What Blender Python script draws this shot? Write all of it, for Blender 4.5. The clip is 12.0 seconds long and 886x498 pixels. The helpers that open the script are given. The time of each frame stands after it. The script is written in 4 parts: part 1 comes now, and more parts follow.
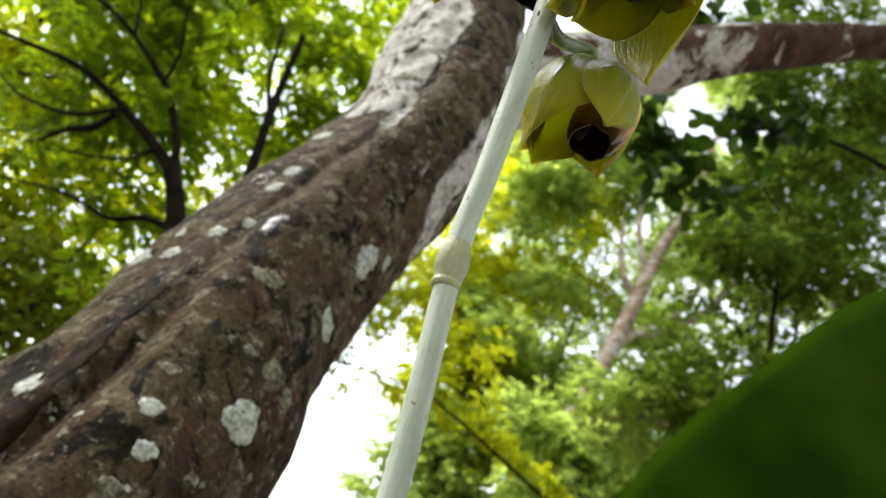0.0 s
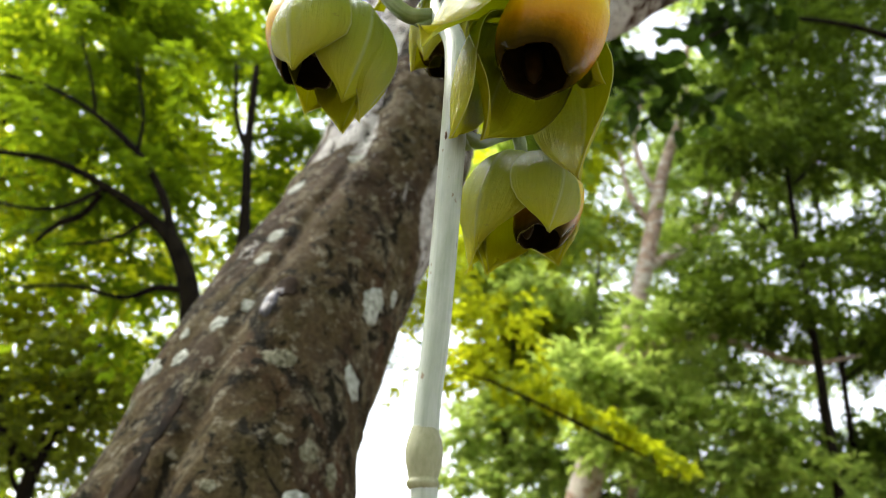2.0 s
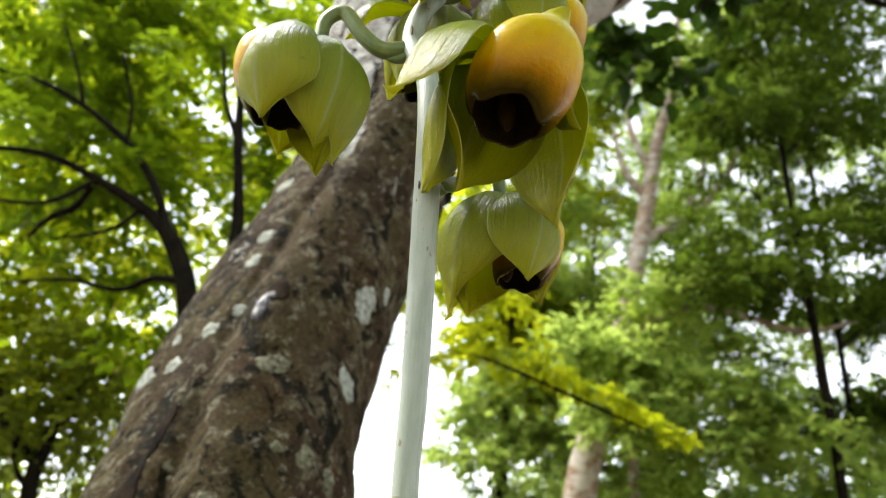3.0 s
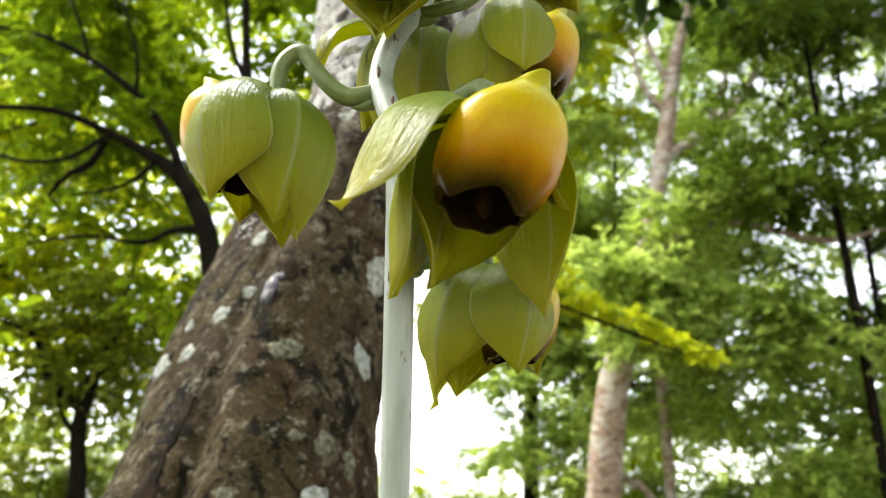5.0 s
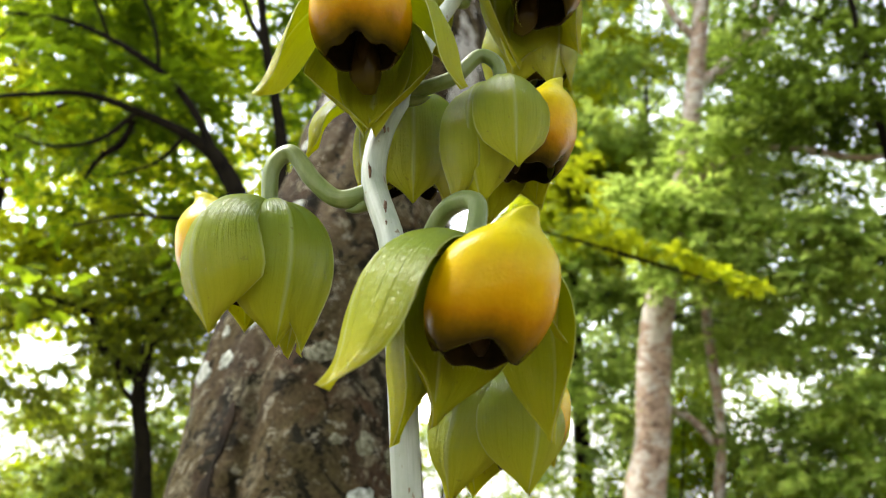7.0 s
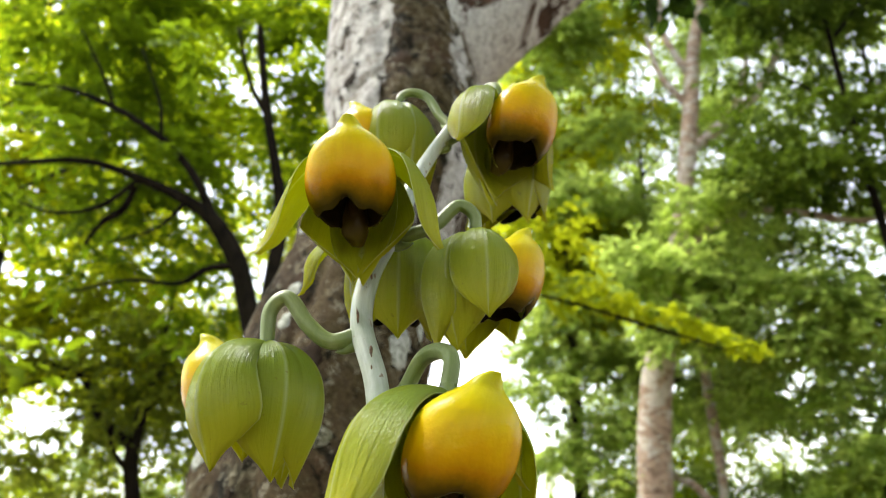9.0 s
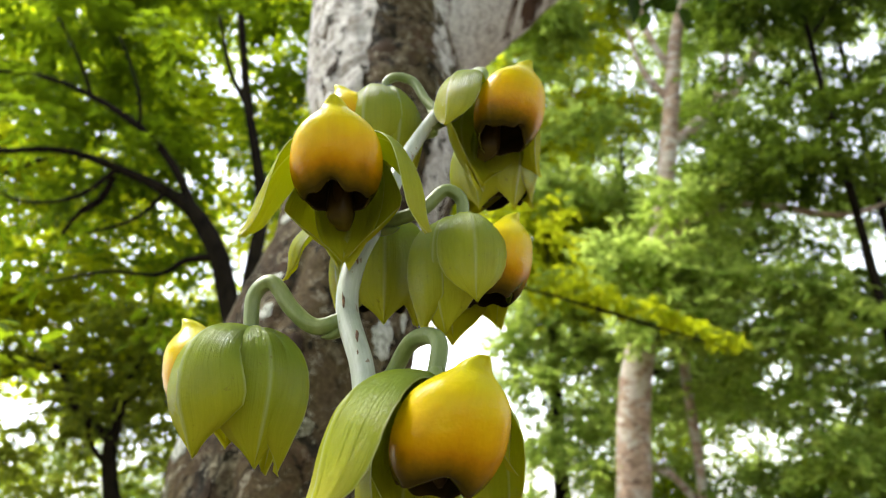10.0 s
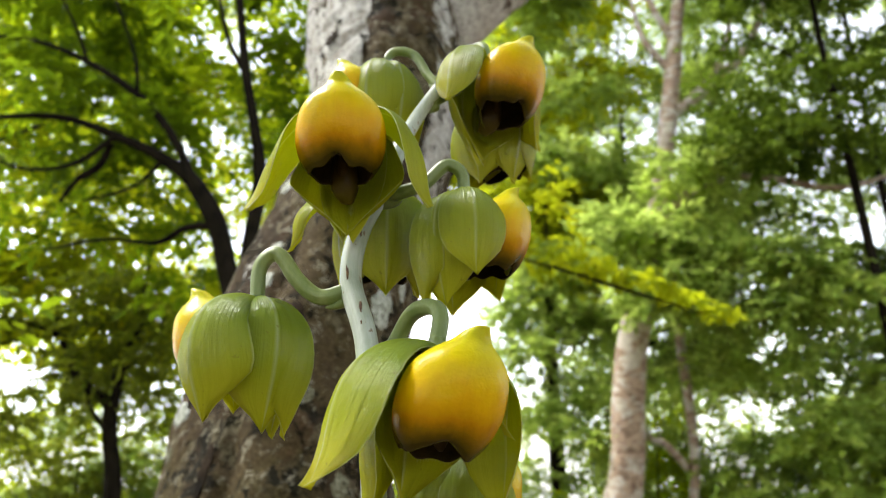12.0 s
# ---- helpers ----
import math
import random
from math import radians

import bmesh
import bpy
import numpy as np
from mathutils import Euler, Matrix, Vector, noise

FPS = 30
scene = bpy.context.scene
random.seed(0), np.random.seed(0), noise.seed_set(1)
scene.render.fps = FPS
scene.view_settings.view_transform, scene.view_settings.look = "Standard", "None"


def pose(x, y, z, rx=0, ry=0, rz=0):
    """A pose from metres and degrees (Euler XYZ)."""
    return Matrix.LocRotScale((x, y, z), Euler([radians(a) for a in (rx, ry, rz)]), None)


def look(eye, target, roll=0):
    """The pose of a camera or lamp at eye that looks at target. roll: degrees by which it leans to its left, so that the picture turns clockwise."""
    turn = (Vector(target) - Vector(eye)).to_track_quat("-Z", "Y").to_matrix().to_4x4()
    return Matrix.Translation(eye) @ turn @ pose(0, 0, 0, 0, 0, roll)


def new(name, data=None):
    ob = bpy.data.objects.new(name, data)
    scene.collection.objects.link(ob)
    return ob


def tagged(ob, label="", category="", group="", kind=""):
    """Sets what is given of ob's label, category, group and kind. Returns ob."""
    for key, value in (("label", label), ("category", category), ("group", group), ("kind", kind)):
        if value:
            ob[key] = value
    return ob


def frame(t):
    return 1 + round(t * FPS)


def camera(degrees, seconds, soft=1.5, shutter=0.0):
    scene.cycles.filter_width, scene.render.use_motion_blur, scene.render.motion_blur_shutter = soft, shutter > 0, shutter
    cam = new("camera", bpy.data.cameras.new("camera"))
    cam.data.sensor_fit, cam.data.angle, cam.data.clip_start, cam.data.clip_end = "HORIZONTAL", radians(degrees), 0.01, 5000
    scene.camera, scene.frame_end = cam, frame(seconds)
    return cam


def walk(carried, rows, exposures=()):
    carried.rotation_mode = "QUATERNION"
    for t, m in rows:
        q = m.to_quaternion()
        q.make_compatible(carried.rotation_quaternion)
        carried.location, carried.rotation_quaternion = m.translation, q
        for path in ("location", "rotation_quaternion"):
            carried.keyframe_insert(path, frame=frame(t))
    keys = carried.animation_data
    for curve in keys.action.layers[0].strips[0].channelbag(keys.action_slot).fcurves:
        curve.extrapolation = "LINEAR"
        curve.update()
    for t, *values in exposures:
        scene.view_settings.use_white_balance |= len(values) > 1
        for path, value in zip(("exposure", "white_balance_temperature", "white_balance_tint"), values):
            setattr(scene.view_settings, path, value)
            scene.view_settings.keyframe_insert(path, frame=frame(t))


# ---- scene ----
# ---------- camera and its walk ----------
cam = camera(62.1, 12.0, soft=1.15)
cam.data.dof.use_dof = True
cam.data.dof.focus_distance = 0.215
cam.data.dof.aperture_fstop = 19.0
PATH = [
    (0, (-0.019, 0.045, 0.423), (0.067, 1.808, 1.363), 23.3),
    (0.5, (-0.016, 0.044, 0.439), (0.042, 1.804, 1.388), 19.6),
    (1, (-0.014, 0.039, 0.451), (0.033, 1.805, 1.39), 15.1),
    (1.5, (-0.014, 0.035, 0.463), (0.039, 1.818, 1.368), 10.4),
    (2, (-0.016, 0.033, 0.476), (0.052, 1.827, 1.357), 7.5),
    (2.5, (-0.014, 0.028, 0.488), (0.061, 1.826, 1.359), 5.7),
    (3, (-0.013, 0.028, 0.497), (0.073, 1.846, 1.326), 5.5),
    (5, (-0.004, 0.033, 0.546), (0.04, 1.927, 1.189), 2.7),
    (5.5, (-0.001, 0.03, 0.561), (0.029, 1.943, 1.144), 1.7),
    (6, (0.002, 0.027, 0.57), (0.007, 1.958, 1.091), 0.9),
    (6.5, (0.005, 0.025, 0.582), (-0.028, 1.968, 1.054), -0.0),
    (7, (0.005, 0.024, 0.59), (-0.046, 1.96, 1.09), -0.8),
    (7.5, (0.008, 0.01, 0.597), (-0.048, 1.93, 1.154), -1.0),
    (9.5, (0.012, -0.007, 0.608), (-0.014, 1.88, 1.271), -0.9),
    (10, (0.01, -0.003, 0.606), (0.017, 1.893, 1.243), -1.2),
    (10.5, (0.01, -0.008, 0.605), (0.02, 1.895, 1.221), -1.1),
    (11, (0.012, -0.012, 0.609), (0.031, 1.896, 1.21), -0.9),
    (11.5, (0.009, -0.014, 0.607), (0.022, 1.902, 1.183), -1.1),
    (12, (0.009, -0.01, 0.605), (0.02, 1.91, 1.164), -0.8),
]
walk(cam, [(t, look(eye, target, roll)) for t, eye, target, roll in PATH], exposures=[(0, 2.1), (3, 2.14), (5, 2.33), (8, 2.33), (9.5, 2.18), (12, 2.18)])

# ---------- sky and sun: bright overcast ----------
world = bpy.data.worlds.new("world")
scene.world = world
world.use_nodes = True
wn = world.node_tree.nodes
wl = world.node_tree.links
sky = wn.new("ShaderNodeTexSky")
sky.sky_type = "NISHITA"
sky.sun_disc = False
sky.sun_elevation = radians(54)
sky.sun_rotation = radians(292)
sky.air_density, sky.dust_density, sky.ozone_density = 1.0, 0.6, 1.0
hsv = wn.new("ShaderNodeHueSaturation")
hsv.inputs["Saturation"].default_value = 0.24
wl.new(sky.outputs[0], hsv.inputs["Color"])
wl.new(hsv.outputs[0], wn["Background"].inputs["Color"])
wn["Background"].inputs["Strength"].default_value = 0.15

sun_data = bpy.data.lights.new("sun", "SUN")
sun_data.energy, sun_data.angle, sun_data.color = 2.6, radians(26), (1.0, 0.97, 0.9)
sun = new("sun", sun_data)
sun.matrix_world = look((-6.4, 2.6, 9.5), (0, 0, 0))


# ---------- materials ----------
def nodes_of(name):
    m = bpy.data.materials.new(name)
    m.use_nodes = True
    n = m.node_tree.nodes
    return m, n, m.node_tree.links, n["Principled BSDF"]


def ramp(n, l, src, stops):
    r = n.new("ShaderNodeValToRGB")
    while len(r.color_ramp.elements) < len(stops):
        r.color_ramp.elements.new(0.5)
    for e, (p, c) in zip(r.color_ramp.elements, stops):
        e.position, e.color = p, (*c, 1)
    l.new(src, r.inputs[0])
    return r.outputs[0]


def noise_tex(n, l, coord, scale, detail=6, rough=0.6, stretch=None, distortion=0.0):
    t = n.new("ShaderNodeTexNoise")
    t.inputs["Scale"].default_value = scale
    t.inputs["Detail"].default_value = detail
    t.inputs["Roughness"].default_value = rough
    t.inputs["Distortion"].default_value = distortion
    if stretch:
        mp = n.new("ShaderNodeMapping")
        mp.inputs["Scale"].default_value = stretch
        l.new(coord, mp.inputs[0])
        coord = mp.outputs[0]
    l.new(coord, t.inputs["Vector"])
    return t.outputs["Fac"]


def mixc(n, l, fac, a, b, mode="MIX"):
    m = n.new("ShaderNodeMix")
    m.data_type = "RGBA"
    m.blend_type = mode
    for sock, v in ((m.inputs[0], fac), (m.inputs[6], a), (m.inputs[7], b)):
        if isinstance(v, (int, float)):
            sock.default_value = v
        elif isinstance(v, tuple):
            sock.default_value = (*v, 1)
        else:
            l.new(v, sock)
    return m.outputs[2]


def math_node(n, l, op, a, b=0.0, clamp=False):
    m = n.new("ShaderNodeMath")
    m.operation, m.use_clamp = op, clamp
    for sock, v in ((m.inputs[0], a), (m.inputs[1], b)):
        if isinstance(v, (int, float)):
            sock.default_value = v
        else:
            l.new(v, sock)
    return m.outputs[0]


def bump(n, l, bsdf, height, strength, distance):
    b = n.new("ShaderNodeBump")
    b.inputs["Strength"].default_value, b.inputs["Distance"].default_value = strength, distance
    l.new(height, b.inputs["Height"])
    l.new(b.outputs[0], bsdf.inputs["Normal"])


def translucent(m, n, l, bsdf, colour, amount):
    """Lets light through a thin leaf or petal."""
    tr = n.new("ShaderNodeBsdfTranslucent")
    mx = n.new("ShaderNodeMixShader")
    mx.inputs[0].default_value = amount
    if isinstance(colour, tuple):
        tr.inputs[0].default_value = (*colour, 1)
    else:
        l.new(colour, tr.inputs[0])
    l.new(bsdf.outputs[0], mx.inputs[1])
    l.new(tr.outputs[0], mx.inputs[2])
    l.new(mx.outputs[0], n["Material Output"].inputs["Surface"])


def leaf_material(name, dark, mid, light, through_col, gloss=0.45, amount=0.45, patch=1.3):
    m, n, l, b = nodes_of(name)
    geo = n.new("ShaderNodeNewGeometry")
    info = n.new("ShaderNodeObjectInfo")
    pick = math_node(n, l, "FRACT", math_node(n, l, "ADD", geo.outputs["Random Per Island"], info.outputs["Random"]))
    col = ramp(n, l, pick, [(0.0, dark), (0.5, mid), (1.0, light)])
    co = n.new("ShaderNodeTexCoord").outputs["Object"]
    # clump-sized light and shade, multiplied into the leaf colour as noise
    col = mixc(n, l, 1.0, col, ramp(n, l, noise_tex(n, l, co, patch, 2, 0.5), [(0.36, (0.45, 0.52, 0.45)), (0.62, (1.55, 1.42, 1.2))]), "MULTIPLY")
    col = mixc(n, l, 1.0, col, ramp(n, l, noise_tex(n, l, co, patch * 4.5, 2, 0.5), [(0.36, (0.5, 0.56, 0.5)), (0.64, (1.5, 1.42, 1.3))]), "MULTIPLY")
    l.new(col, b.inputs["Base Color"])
    b.inputs["Roughness"].default_value = gloss
    b.inputs["Specular IOR Level"].default_value = 0.06
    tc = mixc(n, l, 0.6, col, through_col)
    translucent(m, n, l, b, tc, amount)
    return m


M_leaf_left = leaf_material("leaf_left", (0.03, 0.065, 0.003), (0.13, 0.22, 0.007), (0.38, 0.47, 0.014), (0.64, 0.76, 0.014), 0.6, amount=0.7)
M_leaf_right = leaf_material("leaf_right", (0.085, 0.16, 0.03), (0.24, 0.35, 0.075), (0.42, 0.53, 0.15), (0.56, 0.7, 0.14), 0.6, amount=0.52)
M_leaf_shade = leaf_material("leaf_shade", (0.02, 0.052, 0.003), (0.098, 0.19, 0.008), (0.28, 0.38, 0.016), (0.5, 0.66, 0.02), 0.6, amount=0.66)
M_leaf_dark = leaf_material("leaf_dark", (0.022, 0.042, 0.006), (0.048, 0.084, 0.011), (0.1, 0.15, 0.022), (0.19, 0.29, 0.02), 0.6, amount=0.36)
# next two: the darkness of leaves seen against bright sky, put into the colour
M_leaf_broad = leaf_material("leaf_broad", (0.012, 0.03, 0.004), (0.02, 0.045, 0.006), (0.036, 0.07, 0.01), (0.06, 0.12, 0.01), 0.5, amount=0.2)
M_leaf_silhouette = leaf_material("leaf_silhouette", (0.012, 0.034, 0.003), (0.036, 0.085, 0.005), (0.13, 0.2, 0.009), (0.34, 0.49, 0.012), 0.6, amount=0.5)
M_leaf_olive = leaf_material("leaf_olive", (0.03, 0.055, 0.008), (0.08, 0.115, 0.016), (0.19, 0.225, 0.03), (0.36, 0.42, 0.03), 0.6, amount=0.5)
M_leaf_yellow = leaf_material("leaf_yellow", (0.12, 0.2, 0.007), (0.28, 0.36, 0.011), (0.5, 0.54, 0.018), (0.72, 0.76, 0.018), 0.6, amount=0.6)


def bark_material(name, dark, mid, pale, scale, pale_amount, stretch=(1, 1, 0.5), up=None):
    m, n, l, b = nodes_of(name)
    co = n.new("ShaderNodeTexCoord").outputs["Object"]
    f1 = noise_tex(n, l, co, scale, 8, 0.65, stretch, 0.4)
    col = ramp(n, l, f1, [(0.36, dark), (0.5, mid), (0.68, tuple(min(1, c * 1.5) for c in mid))])
    f2 = noise_tex(n, l, co, scale * 0.45, 6, 0.7, stretch, 0.8)
    if up:
        sep = n.new("ShaderNodeSeparateXYZ")
        l.new(co, sep.inputs[0])
        rise = n.new("ShaderNodeMapRange")
        rise.inputs[1].default_value, rise.inputs[2].default_value = up[0], up[1]
        rise.inputs[3].default_value, rise.inputs[4].default_value = 0.0, up[2]
        l.new(sep.outputs[2], rise.inputs[0])
        f2 = math_node(n, l, "ADD", f2, rise.outputs[0])
    pm = ramp(n, l, f2, [(0.62 - pale_amount, (0, 0, 0)), (0.68 - pale_amount, (1, 1, 1))])
    speck = noise_tex(n, l, co, scale * 5, 4, 0.6)
    pale_c = ramp(n, l, speck, [(0.35, tuple(c * 0.65 for c in pale)), (0.55, pale)])
    col = mixc(n, l, pm, col, pale_c)
    fine = noise_tex(n, l, co, scale * 9, 5, 0.7)
    col = mixc(n, l, 0.75, col, ramp(n, l, fine, [(0.3, (0.35, 0.35, 0.35)), (0.7, (1, 1, 1))]), "MULTIPLY")
    l.new(col, b.inputs["Base Color"])
    b.inputs["Roughness"].default_value = 0.85
    b.inputs["Specular IOR Level"].default_value = 0.06
    h = math_node(n, l, "ADD", math_node(n, l, "MULTIPLY", f1, 1.0), math_node(n, l, "MULTIPLY", fine, 0.5))
    bump(n, l, b, h, 0.8, 0.006)
    return m


def main_bark():
    """Mottled brown bark: olive and rusty ground, black mossy blotches, pale crusts, and broad white patches higher up."""
    m, n, l, b = nodes_of("bark_main")
    co = n.new("ShaderNodeTexCoord").outputs["Object"]
    broad = noise_tex(n, l, co, 8, 7, 0.65, (1, 1, 0.7), 0.5)
    col = ramp(n, l, broad, [(0.32, (0.024, 0.016, 0.009)), (0.43, (0.052, 0.035, 0.02)), (0.52, (0.075, 0.054, 0.026)), (0.6, (0.068, 0.053, 0.022)), (0.7, (0.085, 0.065, 0.04))])
    rust = noise_tex(n, l, co, 13.7, 7, 0.7, (1, 1, 0.8), 0.8)
    col = mixc(n, l, ramp(n, l, rust, [(0.55, (0, 0, 0)), (0.68, (0.7, 0.7, 0.7))]), col, (0.075, 0.037, 0.02))
    crust = noise_tex(n, l, co, 24, 9, 0.72, (1, 1, 0.85), 0.4)
    pale = ramp(n, l, noise_tex(n, l, co, 140, 4, 0.7), [(0.35, (0.07, 0.056, 0.03)), (0.62, (0.2, 0.175, 0.115))])
    col = mixc(n, l, ramp(n, l, crust, [(0.52, (0, 0, 0)), (0.6, (0.85, 0.85, 0.85))]), col, pale)
    stain = noise_tex(n, l, co, 17, 10, 0.74, (1.1, 1.1, 0.75), 0.7)
    col = mixc(n, l, ramp(n, l, stain, [(0.41, (0.95, 0.95, 0.95)), (0.47, (0, 0, 0))]), col, (0.009, 0.008, 0.005))
    speck = noise_tex(n, l, co, 75, 6, 0.72)
    col = mixc(n, l, ramp(n, l, speck, [(0.57, (0, 0, 0)), (0.62, (0.85, 0.85, 0.85))]), col, (0.23, 0.21, 0.155))
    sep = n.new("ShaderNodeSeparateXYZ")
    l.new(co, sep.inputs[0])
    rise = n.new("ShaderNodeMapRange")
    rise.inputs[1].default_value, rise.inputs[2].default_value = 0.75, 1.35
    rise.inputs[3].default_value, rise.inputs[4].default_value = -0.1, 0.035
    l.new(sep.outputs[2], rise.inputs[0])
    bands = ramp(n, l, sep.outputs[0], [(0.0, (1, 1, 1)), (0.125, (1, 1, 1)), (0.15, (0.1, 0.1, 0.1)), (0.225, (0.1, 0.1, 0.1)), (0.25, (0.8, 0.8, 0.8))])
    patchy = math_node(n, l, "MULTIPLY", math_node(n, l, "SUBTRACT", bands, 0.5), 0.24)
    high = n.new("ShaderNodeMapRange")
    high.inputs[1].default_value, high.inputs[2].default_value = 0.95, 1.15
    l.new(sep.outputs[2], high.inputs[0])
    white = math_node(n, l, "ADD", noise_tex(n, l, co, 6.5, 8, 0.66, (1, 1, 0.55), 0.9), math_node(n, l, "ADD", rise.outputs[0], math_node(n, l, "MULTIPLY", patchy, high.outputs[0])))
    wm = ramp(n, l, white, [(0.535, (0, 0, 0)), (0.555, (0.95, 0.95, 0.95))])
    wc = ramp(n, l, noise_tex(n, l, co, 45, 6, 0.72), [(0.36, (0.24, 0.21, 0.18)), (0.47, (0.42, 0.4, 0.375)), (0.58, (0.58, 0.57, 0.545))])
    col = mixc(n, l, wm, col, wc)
    fine = noise_tex(n, l, co, 230, 5, 0.75)
    col = mixc(n, l, 0.85, col, ramp(n, l, fine, [(0.3, (0.3, 0.28, 0.25)), (0.5, (0.95, 0.95, 0.95)), (0.7, (1.6, 1.6, 1.6))]), "MULTIPLY")
    pit = noise_tex(n, l, co, 48, 6, 0.68, (1, 1, 0.8), 0.5)
    col = mixc(n, l, ramp(n, l, pit, [(0.56, (0, 0, 0)), (0.61, (0.95, 0.95, 0.95))]), col, (0.009, 0.008, 0.004))
    l.new(col, b.inputs["Base Color"])
    b.inputs["Roughness"].default_value = 0.85
    b.inputs["Specular IOR Level"].default_value = 0.06
    h = math_node(n, l, "ADD", math_node(n, l, "ADD", stain, math_node(n, l, "MULTIPLY", crust, 0.6)), math_node(n, l, "ADD", math_node(n, l, "MULTIPLY", fine, 0.4), math_node(n, l, "MULTIPLY", speck, 0.4)))
    bump(n, l, b, h, 1.0, 0.010)
    return m


M_bark_main = main_bark()
M_bark_limb = bark_material("bark_limb", (0.03, 0.018, 0.011), (0.075, 0.045, 0.03), (0.56, 0.55, 0.52), 19, 0.185, (1.4, 0.8, 0.8), up=(1.58, 1.72, -0.16))
M_bark_pale = bark_material("bark_pale", (0.2, 0.13, 0.095), (0.42, 0.3, 0.225), (0.72, 0.64, 0.56), 9, 0.13, (1, 1, 1.6))
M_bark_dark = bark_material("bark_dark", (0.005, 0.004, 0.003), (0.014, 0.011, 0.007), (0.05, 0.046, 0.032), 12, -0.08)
M_bark_rot = bark_material("bark_rot", (0.006, 0.004, 0.002), (0.028, 0.017, 0.009), (0.1, 0.08, 0.055), 42, -0.01, (1, 1, 0.35))

M_lichen, n, l, b = nodes_of("lichen")
co = n.new("ShaderNodeTexCoord").outputs["Object"]
f = noise_tex(n, l, co, 150, 6, 0.7)
l.new(ramp(n, l, f, [(0.34, (0.07, 0.075, 0.055)), (0.47, (0.24, 0.25, 0.215)), (0.62, (0.4, 0.41, 0.37))]), b.inputs["Base Color"])
b.inputs["Roughness"].default_value = 0.9
b.inputs["Specular IOR Level"].default_value = 0.06
bump(n, l, b, f, 0.7, 0.002)

M_crust, n, l, b = nodes_of("crust")
co = n.new("ShaderNodeTexCoord").outputs["Object"]
f = noise_tex(n, l, co, 170, 6, 0.75)
l.new(ramp(n, l, f, [(0.38, (0.035, 0.032, 0.018)), (0.5, (0.12, 0.115, 0.075)), (0.62, (0.23, 0.22, 0.165))]), b.inputs["Base Color"])
b.inputs["Roughness"].default_value = 0.9
b.inputs["Specular IOR Level"].default_value = 0.06
bump(n, l, b, f, 0.7, 0.002)

# glossy smear on the bark; its bluish sky glint is put into the colour
M_glint_smear, n, l, b = nodes_of("glint_smear")
co = n.new("ShaderNodeTexCoord").outputs["Object"]
f = noise_tex(n, l, co, 130, 5, 0.7)
l.new(ramp(n, l, f, [(0.42, (0.02, 0.016, 0.016)), (0.54, (0.055, 0.05, 0.066)), (0.68, (0.17, 0.17, 0.23))]), b.inputs["Base Color"])
b.inputs["Specular IOR Level"].default_value = 0.3
b.inputs["Roughness"].default_value = 0.42

# ground: leaf litter and earth
M_ground, n, l, b = nodes_of("leaf_litter")
co = n.new("ShaderNodeTexCoord").outputs["Object"]
vor = n.new("ShaderNodeTexVoronoi")
vor.inputs["Scale"].default_value = 38
l.new(co, vor.inputs["Vector"])
f = noise_tex(n, l, co, 1.7, 9, 0.68)
c1 = ramp(n, l, f, [(0.3, (0.05, 0.035, 0.02)), (0.55, (0.13, 0.09, 0.05)), (0.75, (0.09, 0.11, 0.03))])
sepc = n.new("ShaderNodeSeparateColor")
l.new(vor.outputs["Color"], sepc.inputs[0])
c2 = ramp(n, l, sepc.outputs[0], [(0.2, (0.06, 0.04, 0.02)), (0.8, (0.22, 0.15, 0.08))])
l.new(mixc(n, l, 0.5, c1, c2), b.inputs["Base Color"])
b.inputs["Roughness"].default_value = 0.9
bump(n, l, b, vor.outputs["Distance"], 0.5, 0.03)

# tepal: waxy green-yellow, fine lengthwise veins, pale midrib and margin
M_tepal, n, l, b = nodes_of("tepal")
tc = n.new("ShaderNodeTexCoord")
uv = tc.outputs["UV"]
sep = n.new("ShaderNodeSeparateXYZ")
l.new(uv, sep.inputs[0])
vein = noise_tex(n, l, uv, 1.0, 3, 0.6, (44, 2.0, 1))
patch = noise_tex(n, l, tc.outputs["Object"], 70, 4, 0.6)
col = ramp(n, l, sep.outputs[1], [(0.0, (0.158, 0.236, 0.036)), (0.35, (0.21, 0.28, 0.03)), (0.7, (0.325, 0.355, 0.02)), (1.0, (0.47, 0.45, 0.02))])
col = mixc(n, l, 0.55, col, ramp(n, l, vein, [(0.3, (0.8, 0.82, 0.7)), (0.65, (1.12, 1.1, 1.05))]), "MULTIPLY")
col = mixc(n, l, 0.4, col, ramp(n, l, patch, [(0.3, (0.75, 0.85, 0.7)), (0.7, (1.1, 1.05, 1.0))]), "MULTIPLY")
mid = math_node(n, l, "ABSOLUTE", math_node(n, l, "SUBTRACT", sep.outputs[0], 0.5))
rib = ramp(n, l, mid, [(0.0, (0.55, 0.55, 0.55)), (0.028, (0, 0, 0)), (0.48, (0, 0, 0)), (0.5, (0.6, 0.6, 0.6))])
col = mixc(n, l, rib, col, (0.5, 0.55, 0.25))
spot = noise_tex(n, l, tc.outputs["Object"], 380, 3, 0.55)
col = mixc(n, l, ramp(n, l, spot, [(0.69, (0, 0, 0)), (0.73, (0.55, 0.55, 0.55))]), col, (0.13, 0.085, 0.02))
l.new(col, b.inputs["Base Color"])
b.inputs["Roughness"].default_value = 0.25
b.inputs["Specular IOR Level"].default_value = 0.2
pebble = noise_tex(n, l, tc.outputs["Object"], 800, 2, 0.5)
